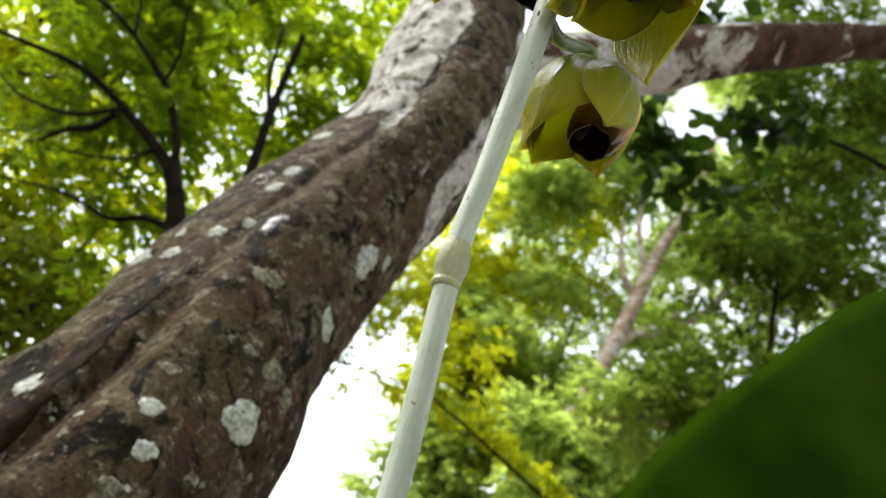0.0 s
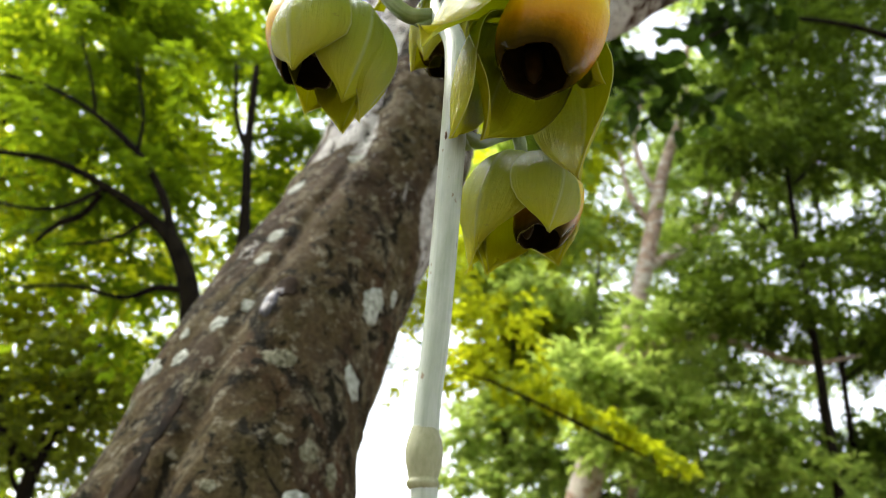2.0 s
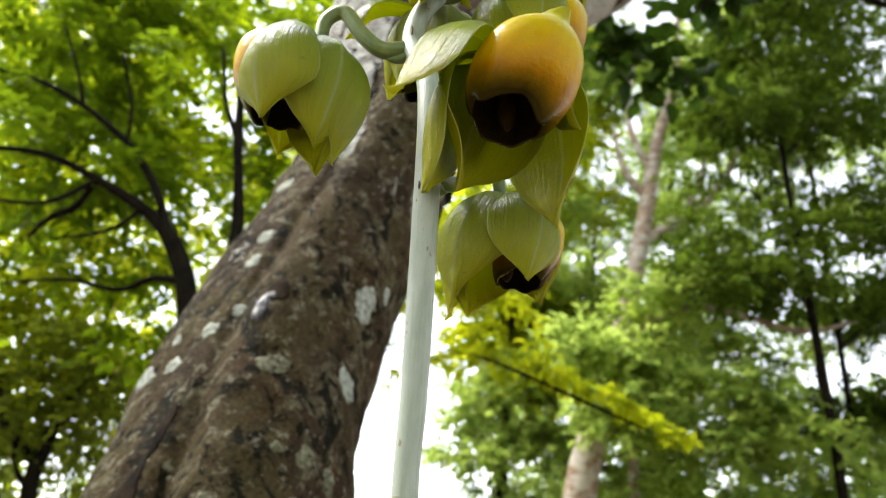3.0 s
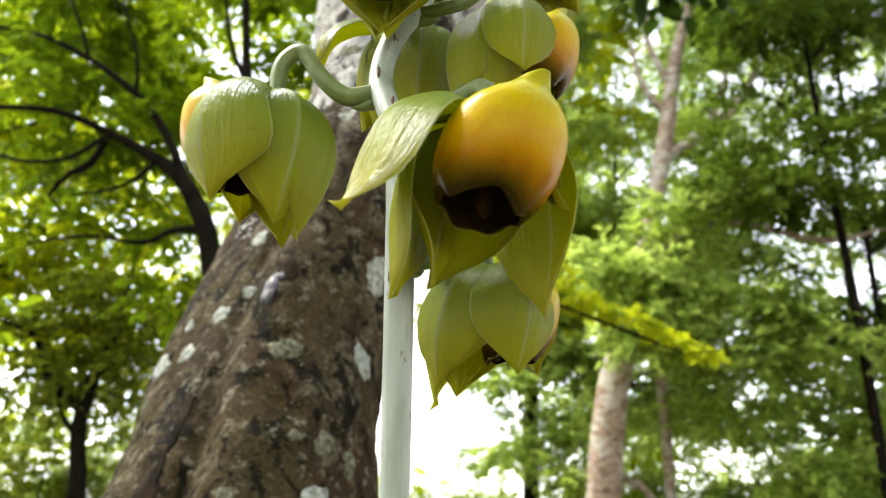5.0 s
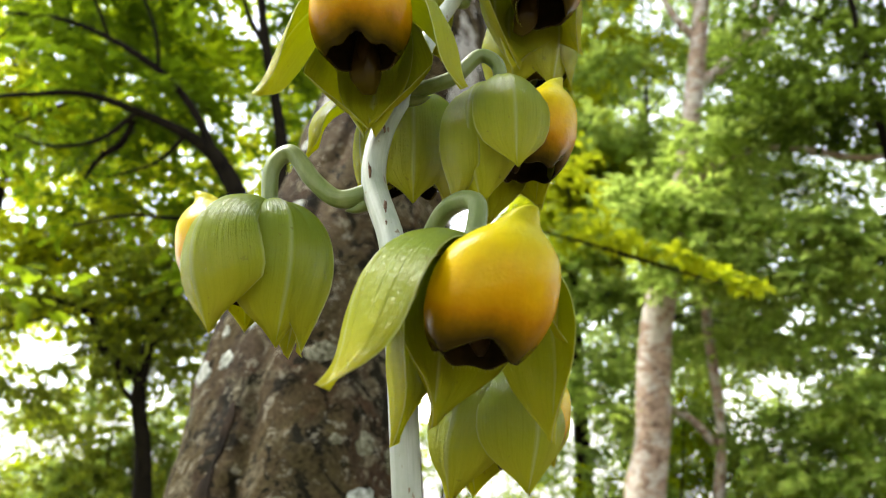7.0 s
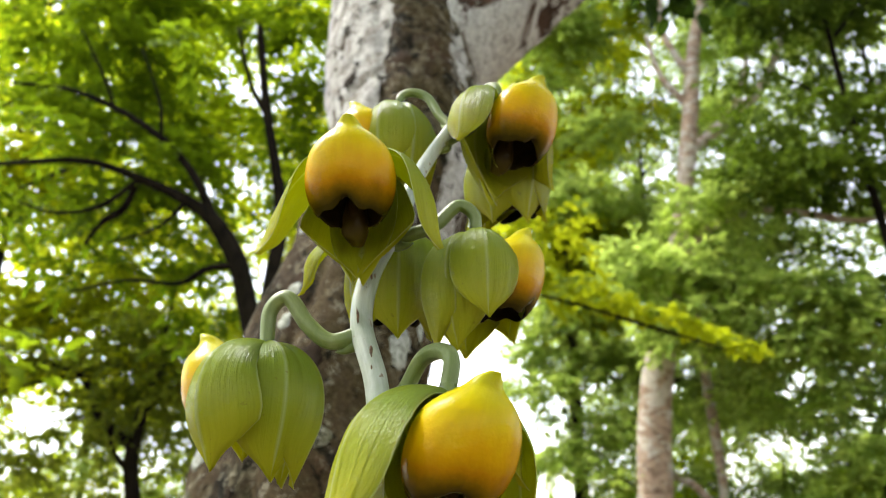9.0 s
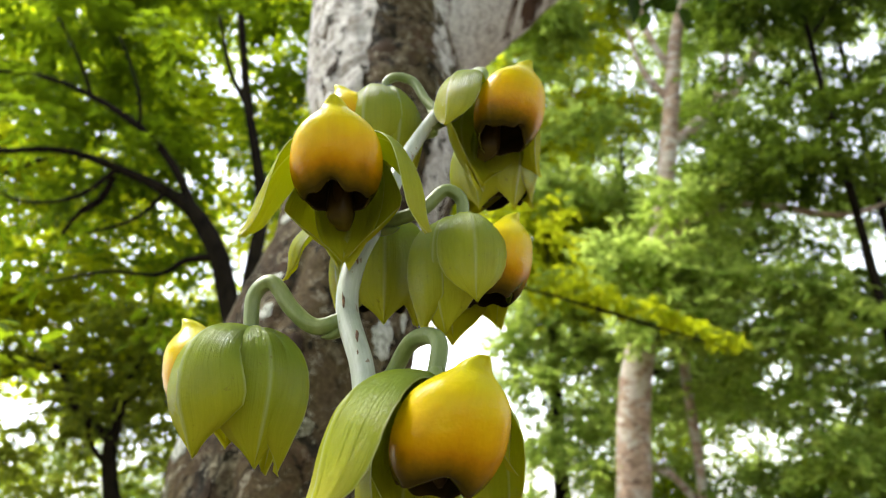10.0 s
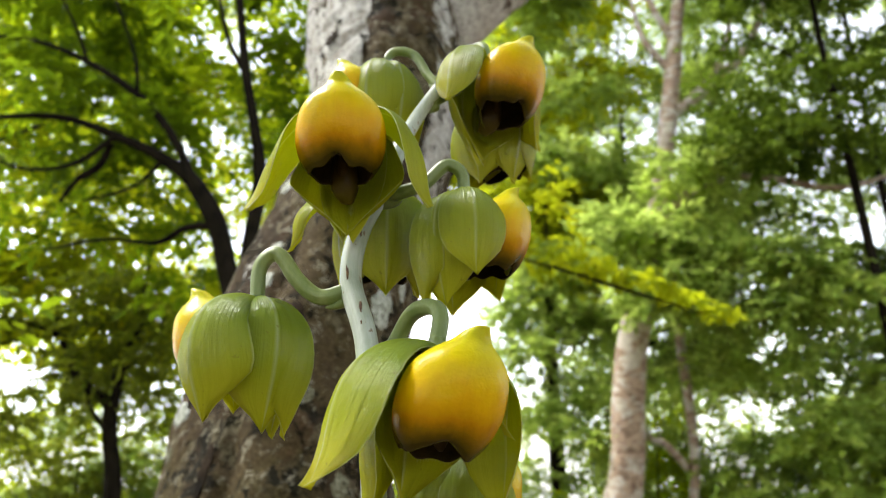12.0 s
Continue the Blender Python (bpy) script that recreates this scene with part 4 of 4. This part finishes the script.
pedicel([(0.010, 0.268, 0.757), (0.005, 0.272, 0.765), (0.0, 0.276, 0.776), (-0.007, 0.277, 0.7795), (-0.012, 0.277, 0.777), (-0.013, 0.277, 0.769)], 0.0021, 0.0018)
flower((-0.012, 0.262, 0.706), (-0.1, 0.99), 0.97, [("petal", -105, 0.026, 0.008, 0.034, 0.034)] + BELL[1:], 0, 0, 8)
pedicel([(-0.0175, 0.236, 0.686), (-0.016, 0.246, 0.700), (-0.014, 0.256, 0.713), (-0.012, 0.262, 0.713), (-0.012, 0.262, 0.705)], 0.0024, 0.0021)
flower((0.033, 0.298, 0.762), (0.5, 0.85), 0.95, BELL, 0, 0, 9)
pedicel([(0.006, 0.262, 0.746), (0.014, 0.275, 0.757), (0.024, 0.29, 0.769), (0.031, 0.297, 0.769), (0.033, 0.298, 0.761)], 0.0021, 0.0018)


def orchid_leaf(points, widths, name="leaf"):
    """A long pleated blade along an arching midrib."""
    c, w = spline(points, widths, 10)
    tang = np.gradient(c, axis=0)
    nu = 14
    verts, faces, uvs = [], [], []
    m = len(c) * (nu + 1)
    for sgn in (1, -1):
        for i in range(len(c)):
            t = Vector(tang[i]).normalized()
            side = t.cross(Vector((0.1, -0.93, 0.35))).normalized()
            nor = side.cross(t).normalized()
            for k in range(nu + 1):
                u = 2 * k / nu - 1
                h = 0.35 * abs(u) ** 1.3 * w[i] + 0.02 * w[i] * math.cos(9 * u)
                verts.append(Vector(c[i]) - ORG + side * (u * w[i]) + nor * (h + sgn * 0.0004))
                uvs.append((k / nu, i / len(c)))
    for i in range(len(c) - 1):
        for k in range(nu):
            o = i * (nu + 1) + k
            faces.append((o, o + 1, o + nu + 2, o + nu + 1))
            faces.append((m + o, m + o + nu + 1, m + o + nu + 2, m + o + 1))
    blade = link_mesh(name, verts, faces, M_blade, orchid, "broad dark green pleated leaf", uvs=uvs)
    rib = [Vector(p) - ORG for p in c[::4]]
    v, f, uv = tube([tuple(p) for p in rib], [0.0011] * (len(rib) - 1) + [0.0003], 8, 4)
    link_mesh("midrib", v, f, M_pedicel, blade, "paler raised midrib", uvs=uv)


orchid_leaf([(0.02, 0.205, 0.0), (0.018, 0.185, 0.15), (0.016, 0.156, 0.29), (0.028, 0.1352, 0.4093), (0.0518, 0.1311, 0.4569), (0.0797, 0.1311, 0.4831), (0.1125, 0.136, 0.4954), (0.1494, 0.1475, 0.4831)], [0.009, 0.013, 0.019, 0.0235, 0.0252, 0.0248, 0.018, 0.001])

# ---------- the forest ----------
# openings of the canopy as seen from the clearing: sideways and upward slope, and half width
GAPS = [(0.42, 1.0, 0.11), (0.62, 0.95, 0.05), (0.78, 1.0, 0.06), (0.55, 1.12, 0.06), (0.564, 0.302, 0.045), (0.59, 0.197, 0.045), (-0.226, 0.588, 0.045), (-0.563, 0.148, 0.03), (0.16, 0.02, 0.035)]


def open_sky(c):
    return any(math.hypot(c[0] / c[1] - a, (c[2] - 0.5) / c[1] - e) < r for a, e, r in GAPS)


def box_clumps(seed, xs, ys, zs, count, r):
    """Flattened leaf layers scattered through a block of the crown, but for the openings of the canopy."""
    rng = random.Random(seed)
    rows = [(rng.uniform(*xs), rng.uniform(*ys), rng.uniform(*zs), r * rng.uniform(0.7, 1.3), r * rng.uniform(0.6, 1.1), r * rng.uniform(0.28, 0.5)) for _ in range(count)]
    return [c for c in rows if c[1] < 2 or not open_sky(c)] or rows[:1]


tree("pale_trunk_tree", (2.05, 9.0, 0.0),
     [(2.05, 9.0, -0.1, 0.26), (2.2, 9.0, 0.58, 0.2), (2.36, 9.0, 1.9, 0.185), (2.86, 9.0, 3.8, 0.12), (3.19, 9.0, 5.4, 0.12), (3.41, 9.0, 6.7, 0.1), (3.74, 9.0, 7.9, 0.07), (3.9, 9.1, 9.5, 0.03)],
     [[(3.1, 9.0, 5.0, 0.08), (3.6, 8.95, 5.4, 0.075), (4.25, 8.9, 6.0, 0.06), (4.7, 8.8, 7.0, 0.03)], [(3.25, 9.0, 5.7, 0.06), (2.9, 9.0, 6.2, 0.04), (2.75, 9.0, 6.9, 0.02)], [(3.8, 8.95, 5.6, 0.05), (4.1, 9.0, 6.4, 0.04), (4.15, 9.0, 7.2, 0.015)], [(3.3, 9.0, 6.2, 0.06), (3.0, 9.0, 7.0, 0.04), (3.1, 9.0, 8.2, 0.02)],
      [(2.78, 9.0, 3.5, 0.06), (3.3, 8.9, 3.95, 0.055), (3.97, 8.8, 4.1, 0.05), (5.05, 8.7, 3.88, 0.035), (5.9, 8.7, 4.1, 0.015)]],
     box_clumps(1, (1.9, 4.8), (8.0, 8.6), (2.35, 3.45), 24, 0.45) + box_clumps(2, (0.9, 2.7), (9.2, 10.2), (4.4, 10.5), 20, 0.6) + box_clumps(3, (3.4, 6.0), (9.4, 10.4), (7.5, 12.0), 14, 0.8) + box_clumps(4, (2.8, 3.6), (8.4, 8.8), (3.8, 4.6), 4, 0.4),
     30000, 0.12, M_leaf_right, M_bark_pale, "tall forest tree with a pale bare trunk and light green leaves", 21, twig=0.32, pairs=5)
tree("sapling_tree", (3.0, 9.3, 0.0), [(3.0, 9.3, -0.1, 0.075), (3.1, 9.3, 0.7, 0.06), (3.1, 9.4, 2.2, 0.06), (3.2, 9.5, 4.0, 0.03)], [[(3.0, 9.3, 0.5, 0.05), (2.7, 9.2, 0.8, 0.05), (2.3, 9.1, 0.95, 0.045)]],
     [(3.3, 9.6, 3.6, 1.0, 0.8, 0.8)], 2500, 0.1, M_leaf_right, M_bark_pale, "slender pale sapling beside a taller tree", 22)

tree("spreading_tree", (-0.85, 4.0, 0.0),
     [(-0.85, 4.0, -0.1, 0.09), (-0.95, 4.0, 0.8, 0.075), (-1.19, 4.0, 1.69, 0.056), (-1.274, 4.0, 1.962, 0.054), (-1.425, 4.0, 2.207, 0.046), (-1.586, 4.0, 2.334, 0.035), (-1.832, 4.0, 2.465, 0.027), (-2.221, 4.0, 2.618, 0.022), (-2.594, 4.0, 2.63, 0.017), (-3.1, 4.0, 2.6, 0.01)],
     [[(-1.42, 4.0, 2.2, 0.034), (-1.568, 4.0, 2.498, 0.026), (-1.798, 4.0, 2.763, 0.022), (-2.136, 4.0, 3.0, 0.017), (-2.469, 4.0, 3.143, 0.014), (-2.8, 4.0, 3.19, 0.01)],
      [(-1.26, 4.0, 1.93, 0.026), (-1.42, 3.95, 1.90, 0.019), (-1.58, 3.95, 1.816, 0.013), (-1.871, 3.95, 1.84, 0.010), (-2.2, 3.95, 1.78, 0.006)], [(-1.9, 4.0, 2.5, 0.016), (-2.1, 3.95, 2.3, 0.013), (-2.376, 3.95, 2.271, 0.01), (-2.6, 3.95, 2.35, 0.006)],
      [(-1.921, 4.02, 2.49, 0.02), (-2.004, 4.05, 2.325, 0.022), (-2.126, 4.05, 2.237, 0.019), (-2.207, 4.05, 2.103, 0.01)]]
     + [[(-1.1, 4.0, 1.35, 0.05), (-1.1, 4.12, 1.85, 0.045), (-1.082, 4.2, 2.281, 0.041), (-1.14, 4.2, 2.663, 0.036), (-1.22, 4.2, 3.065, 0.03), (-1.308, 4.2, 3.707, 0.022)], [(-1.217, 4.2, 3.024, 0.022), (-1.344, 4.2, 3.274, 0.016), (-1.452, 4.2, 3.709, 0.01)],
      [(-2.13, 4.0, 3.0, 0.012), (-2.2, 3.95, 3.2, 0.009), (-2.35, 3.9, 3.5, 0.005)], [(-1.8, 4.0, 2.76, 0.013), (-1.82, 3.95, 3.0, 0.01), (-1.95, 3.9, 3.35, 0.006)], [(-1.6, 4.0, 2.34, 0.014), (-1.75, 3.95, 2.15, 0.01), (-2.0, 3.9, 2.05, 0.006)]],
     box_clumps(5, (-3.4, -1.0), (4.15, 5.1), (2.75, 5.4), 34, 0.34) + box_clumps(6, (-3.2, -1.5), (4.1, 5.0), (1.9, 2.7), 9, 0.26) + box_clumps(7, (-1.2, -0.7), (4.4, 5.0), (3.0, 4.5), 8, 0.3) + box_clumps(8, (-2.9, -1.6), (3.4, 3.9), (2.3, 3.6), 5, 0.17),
     11000, 0.1, M_leaf_silhouette, M_bark_dark, "spreading tree with dark limbs and fine yellow-green leaves", 23, twig=0.34, aspect=0.4, pairs=9, loose=0.2)
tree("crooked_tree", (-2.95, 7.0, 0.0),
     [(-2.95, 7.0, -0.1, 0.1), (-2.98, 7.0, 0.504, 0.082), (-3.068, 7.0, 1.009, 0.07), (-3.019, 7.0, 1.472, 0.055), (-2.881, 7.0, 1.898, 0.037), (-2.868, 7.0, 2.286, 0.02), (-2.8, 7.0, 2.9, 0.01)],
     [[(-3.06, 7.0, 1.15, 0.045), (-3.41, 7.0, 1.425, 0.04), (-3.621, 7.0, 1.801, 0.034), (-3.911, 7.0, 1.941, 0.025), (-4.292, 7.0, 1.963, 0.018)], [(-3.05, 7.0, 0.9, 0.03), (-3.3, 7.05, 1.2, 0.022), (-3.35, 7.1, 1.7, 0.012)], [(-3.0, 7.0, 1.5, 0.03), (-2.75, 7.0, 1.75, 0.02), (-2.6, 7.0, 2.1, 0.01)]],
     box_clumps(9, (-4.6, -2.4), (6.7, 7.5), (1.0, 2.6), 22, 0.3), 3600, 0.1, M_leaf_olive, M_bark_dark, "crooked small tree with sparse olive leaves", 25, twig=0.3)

tree("understory_tree", (-0.75, 6.3, 0.0),
     [(-0.75, 6.3, -0.1, 0.06), (-0.6, 6.25, 1.5, 0.05), (-0.35, 6.2, 2.3, 0.035), (-0.1, 6.2, 2.9, 0.02)],
     [[(-0.4, 6.2, 2.25, 0.014), (0.2, 6.1, 2.3, 0.007), (0.686, 6.0, 2.26, 0.007), (1.524, 6.0, 1.99, 0.012), (2.361, 6.0, 1.706, 0.005)]],
     [(-0.1, 6.3, 3.2, 0.6, 0.5, 0.4), (0.8, 6.1, 2.9, 0.26, 0.2, 0.13), (0.15, 6.1, 2.28, 0.2, 0.1, 0.07), (0.5, 6.1, 2.5, 0.2, 0.15, 0.1)], 1900, 0.09, M_leaf_yellow, M_bark_dark, "young understory tree with one drooping leafy branch", 24)

sp = thing("leafy_spray", (0.7, 6.0, 2.2), "drooping spray of yellow-green leaflets on a thin branch", "branch")
v, f, uv = tube([(0.7, 5.96, 2.25), (1.2, 5.96, 2.1), (1.7, 5.96, 1.93), (2.3, 5.96, 1.72)], [0.012, 0.01, 0.007, 0.003], 8, 6, None, (0.7, 6.0, 2.2))
link_mesh("twig", v, f, M_bark_dark, sp, uvs=uv)
rng = np.random.default_rng(5)
SPRAY_BLADE = blade_data("spray_leaf", M_leaf_yellow, 0.5)
for k in range(16):
    t_ = (k + 0.5) / 16
    root = np.array((1.66 * t_, 0.0, 0.05 - 0.1 * t_ - 0.42 * t_ ** 2))
    s_ = rng.uniform(0, 1, 80)[:, None]
    way = np.array((0.2, rng.uniform(-0.3, 0.3), rng.choice((-1, 1)) * 0.11 * (1.25 - t_)))
    leaf_parts(sp, root + way * s_[:18] + rng.normal(size=(18, 3)) * np.array((0.05, 0.07, 0.03)) * (1.3 - 0.8 * t_), 0.13, SPRAY_BLADE, rng)


broad = tree("broadleaf_tree", (3.4, 3.6, 0.0), [(3.4, 3.6, -0.1, 0.1), (3.4, 3.6, 1.5, 0.085), (3.35, 3.6, 3.0, 0.07), (3.3, 3.6, 4.6, 0.04)],
             [[(3.3, 3.6, 4.2, 0.03), (2.6, 3.55, 4.3, 0.018), (1.8, 3.5, 4.15, 0.009), (1.1, 3.5, 3.85, 0.004)], [(2.0, 3.5, 4.2, 0.008), (1.6, 3.45, 3.9, 0.006), (1.3, 3.45, 3.6, 0.003)]],
             [], 0, 0.11, M_leaf_dark, M_bark_dark, "tree with broad leaves coloured as dark silhouettes on a drooping branch", 61)
rng = np.random.default_rng(62)
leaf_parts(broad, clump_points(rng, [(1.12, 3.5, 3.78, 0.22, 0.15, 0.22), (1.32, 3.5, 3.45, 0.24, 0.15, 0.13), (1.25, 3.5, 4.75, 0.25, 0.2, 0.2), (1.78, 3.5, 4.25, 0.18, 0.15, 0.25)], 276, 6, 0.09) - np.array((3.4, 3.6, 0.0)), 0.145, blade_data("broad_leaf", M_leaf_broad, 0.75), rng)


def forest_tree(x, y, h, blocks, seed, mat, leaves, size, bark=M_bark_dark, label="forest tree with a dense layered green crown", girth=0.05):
    """A tree of the forest: a slim trunk, limbs that reach into its leaf layers, and the layers."""
    rng = random.Random(seed)
    clumps = []
    for k, (xs, ys, zs, count, r) in enumerate(blocks):
        clumps += box_clumps(seed * 9 + k, xs, ys, zs, count, r)
    lean = rng.uniform(-0.3, 0.3)
    trunk = [(x, y, -0.1, girth * 1.3), (x + lean * 0.3, y, h * 0.3, girth), (x + lean * 0.7, y + 0.1, h * 0.65, girth * 0.7), (x + lean, y, h, girth * 0.25)]
    limbs = []
    for c in rng.sample(clumps, min(8, len(clumps))):
        z0 = min(max(0.3 * h, c[2] - 0.8), 0.92 * h)
        x0 = x + lean * z0 / h
        limbs.append([(x0, y, z0, girth * 0.45), ((x0 + c[0]) / 2, (y + c[1]) / 2, (z0 + c[2]) / 2 + 0.15, girth * 0.3), (c[0], c[1], c[2], girth * 0.1)])
    return tree("forest_tree", (x, y, 0.0), trunk, limbs, clumps, leaves, size, mat, bark, label, seed, group="forest trees", twig=3.0 * size, pairs=6)


# bright crowns beyond the orchid, dark ones over the far side
forest_tree(1.7, 10.8, 9, [((0.95, 2.6), (10.2, 11.4), (3.1, 5.2), 16, 0.6), ((0.9, 2.9), (10.5, 11.6), (5.0, 11.0), 22, 0.75), ((0.45, 1.3), (9.8, 10.8), (3.8, 7.8), 18, 0.4)], 41, M_leaf_yellow, 30000, 0.12, label="forest tree with a bright yellow-green crown")
forest_tree(1.5, 10.2, 4.2, [((0.95, 2.4), (9.6, 10.6), (0.3, 3.6), 34, 0.42)], 42, M_leaf_right, 15000, 0.1)
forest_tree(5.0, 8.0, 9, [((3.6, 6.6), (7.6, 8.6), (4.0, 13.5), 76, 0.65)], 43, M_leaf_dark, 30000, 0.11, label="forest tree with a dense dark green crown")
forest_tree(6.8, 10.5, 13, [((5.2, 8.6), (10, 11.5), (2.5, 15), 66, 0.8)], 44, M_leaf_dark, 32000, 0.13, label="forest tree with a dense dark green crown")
forest_tree(6.4, 8.6, 3.6, [((3.3, 6.2), (8.0, 9.2), (-0.6, 2.6), 44, 0.5)], 45, M_leaf_right, 24000, 0.1)
forest_tree(3.0, 11.5, 8, [((2.2, 5.4), (11, 12.4), (1.4, 7.5), 46, 0.7), ((2.4, 6.2), (11, 12.4), (-0.3, 3.0), 34, 0.55)], 46, M_leaf_right, 27000, 0.12)
forest_tree(3.9, 14.5, 15, [((2.0, 6.5), (13.8, 15.5), (6, 16), 44, 1.0)], 47, M_leaf_right, 22000, 0.15)
forest_tree(8.5, 14.0, 13, [((6.0, 11.5), (13, 15), (1, 13), 46, 1.1)], 48, M_leaf_right, 21000, 0.15)
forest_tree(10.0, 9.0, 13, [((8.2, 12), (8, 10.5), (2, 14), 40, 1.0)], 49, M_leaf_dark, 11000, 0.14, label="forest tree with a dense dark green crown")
forest_tree(2.6, 18.0, 9, [((2.9, 7.0), (17, 19), (1.0, 8), 34, 1.1)], 50, M_leaf_right, 16000, 0.2)
# yellow-green crowns behind the spreading tree
forest_tree(-5.2, 6.6, 7, [((-4.6, -0.9), (6.2, 7.4), (3.7, 7.5), 48, 0.6)], 51, M_leaf_left, 11000, 0.125, label="forest tree with a fine yellow-green crown")
forest_tree(-5.9, 7.6, 5, [((-5.4, -1.0), (7.4, 8.2), (1.7, 5.2), 40, 0.5)], 52, M_leaf_yellow, 11500, 0.125, label="forest tree with a bright yellow-green crown")
forest_tree(-5.4, 8.0, 8, [((-7.2, -4.0), (7.4, 9.0), (1.6, 8.5), 40, 0.8)], 53, M_leaf_yellow, 9500, 0.14, label="forest tree with a fine yellow-green crown")
forest_tree(-1.5, 9.5, 4.5, [((-5.6, -1.2), (9, 10.5), (-0.4, 3.6), 70, 0.5), ((-5.8, -1.3), (9, 10.5), (-0.4, 2.0), 60, 0.45)], 54, M_leaf_olive, 19000, 0.1, label="low forest tree with sparse olive leaves")
forest_tree(-6.5, 13.0, 11, [((-10.5, -3.5), (12, 14.5), (0.8, 11), 50, 1.2)], 55, M_leaf_left, 9000, 0.19, label="forest tree with a fine yellow-green crown")
forest_tree(-1.2, 13.5, 11, [((-3.6, -0.5), (13, 14.5), (4.5, 13), 30, 1.0)], 56, M_leaf_dark, 9000, 0.14, label="forest tree with a dense dark green crown")
# low bushes at the far rim
rng_b = random.Random(99)
for k in range(26):
    a = -0.66 + 1.32 * k / 25 + rng_b.uniform(-0.02, 0.02)
    d = rng_b.uniform(9.5, 13)
    x, y = d * math.tan(a), d
    low = ground_z(x, y)
    side = abs(math.tan(a) - 0.04)
    top = low + (0.5 if side < 0.04 else rng_b.uniform(1.0, 1.7) if side < 0.18 else rng_b.uniform(1.6, 2.4))
    tree("bush", (x, y, 0.0), [(x, y, low - 0.1, 0.04), (x, y, low + 0.4, 0.03), (x + 0.1, y, top, 0.008)], [[(x, y, low + 0.1, 0.02), (x + 0.3, y, low + 0.4, 0.015), (x + 0.5, y, top - 0.1, 0.006)]],
         box_clumps(300 + k, (x - 0.7, x + 0.7), (y - 0.5, y + 0.5), (low, top), 18, 0.32), 1700 if side < 0.18 else 4600, 0.09, M_leaf_right if k % 3 else M_leaf_left, M_bark_dark, "low leafy green bush at the forest edge", 200 + k, group="bushes", seg=8)
# the rest of the clearing's rim: unseen trees, added to keep horizon glow off the flowers
for k in range(12):
    a = radians(150 + 240 * k / 11)
    d = 8.0 + 2.2 * (k % 3)
    x, y, h = d * math.cos(a), d * math.sin(a), 7.0 + 1.5 * (k % 4)
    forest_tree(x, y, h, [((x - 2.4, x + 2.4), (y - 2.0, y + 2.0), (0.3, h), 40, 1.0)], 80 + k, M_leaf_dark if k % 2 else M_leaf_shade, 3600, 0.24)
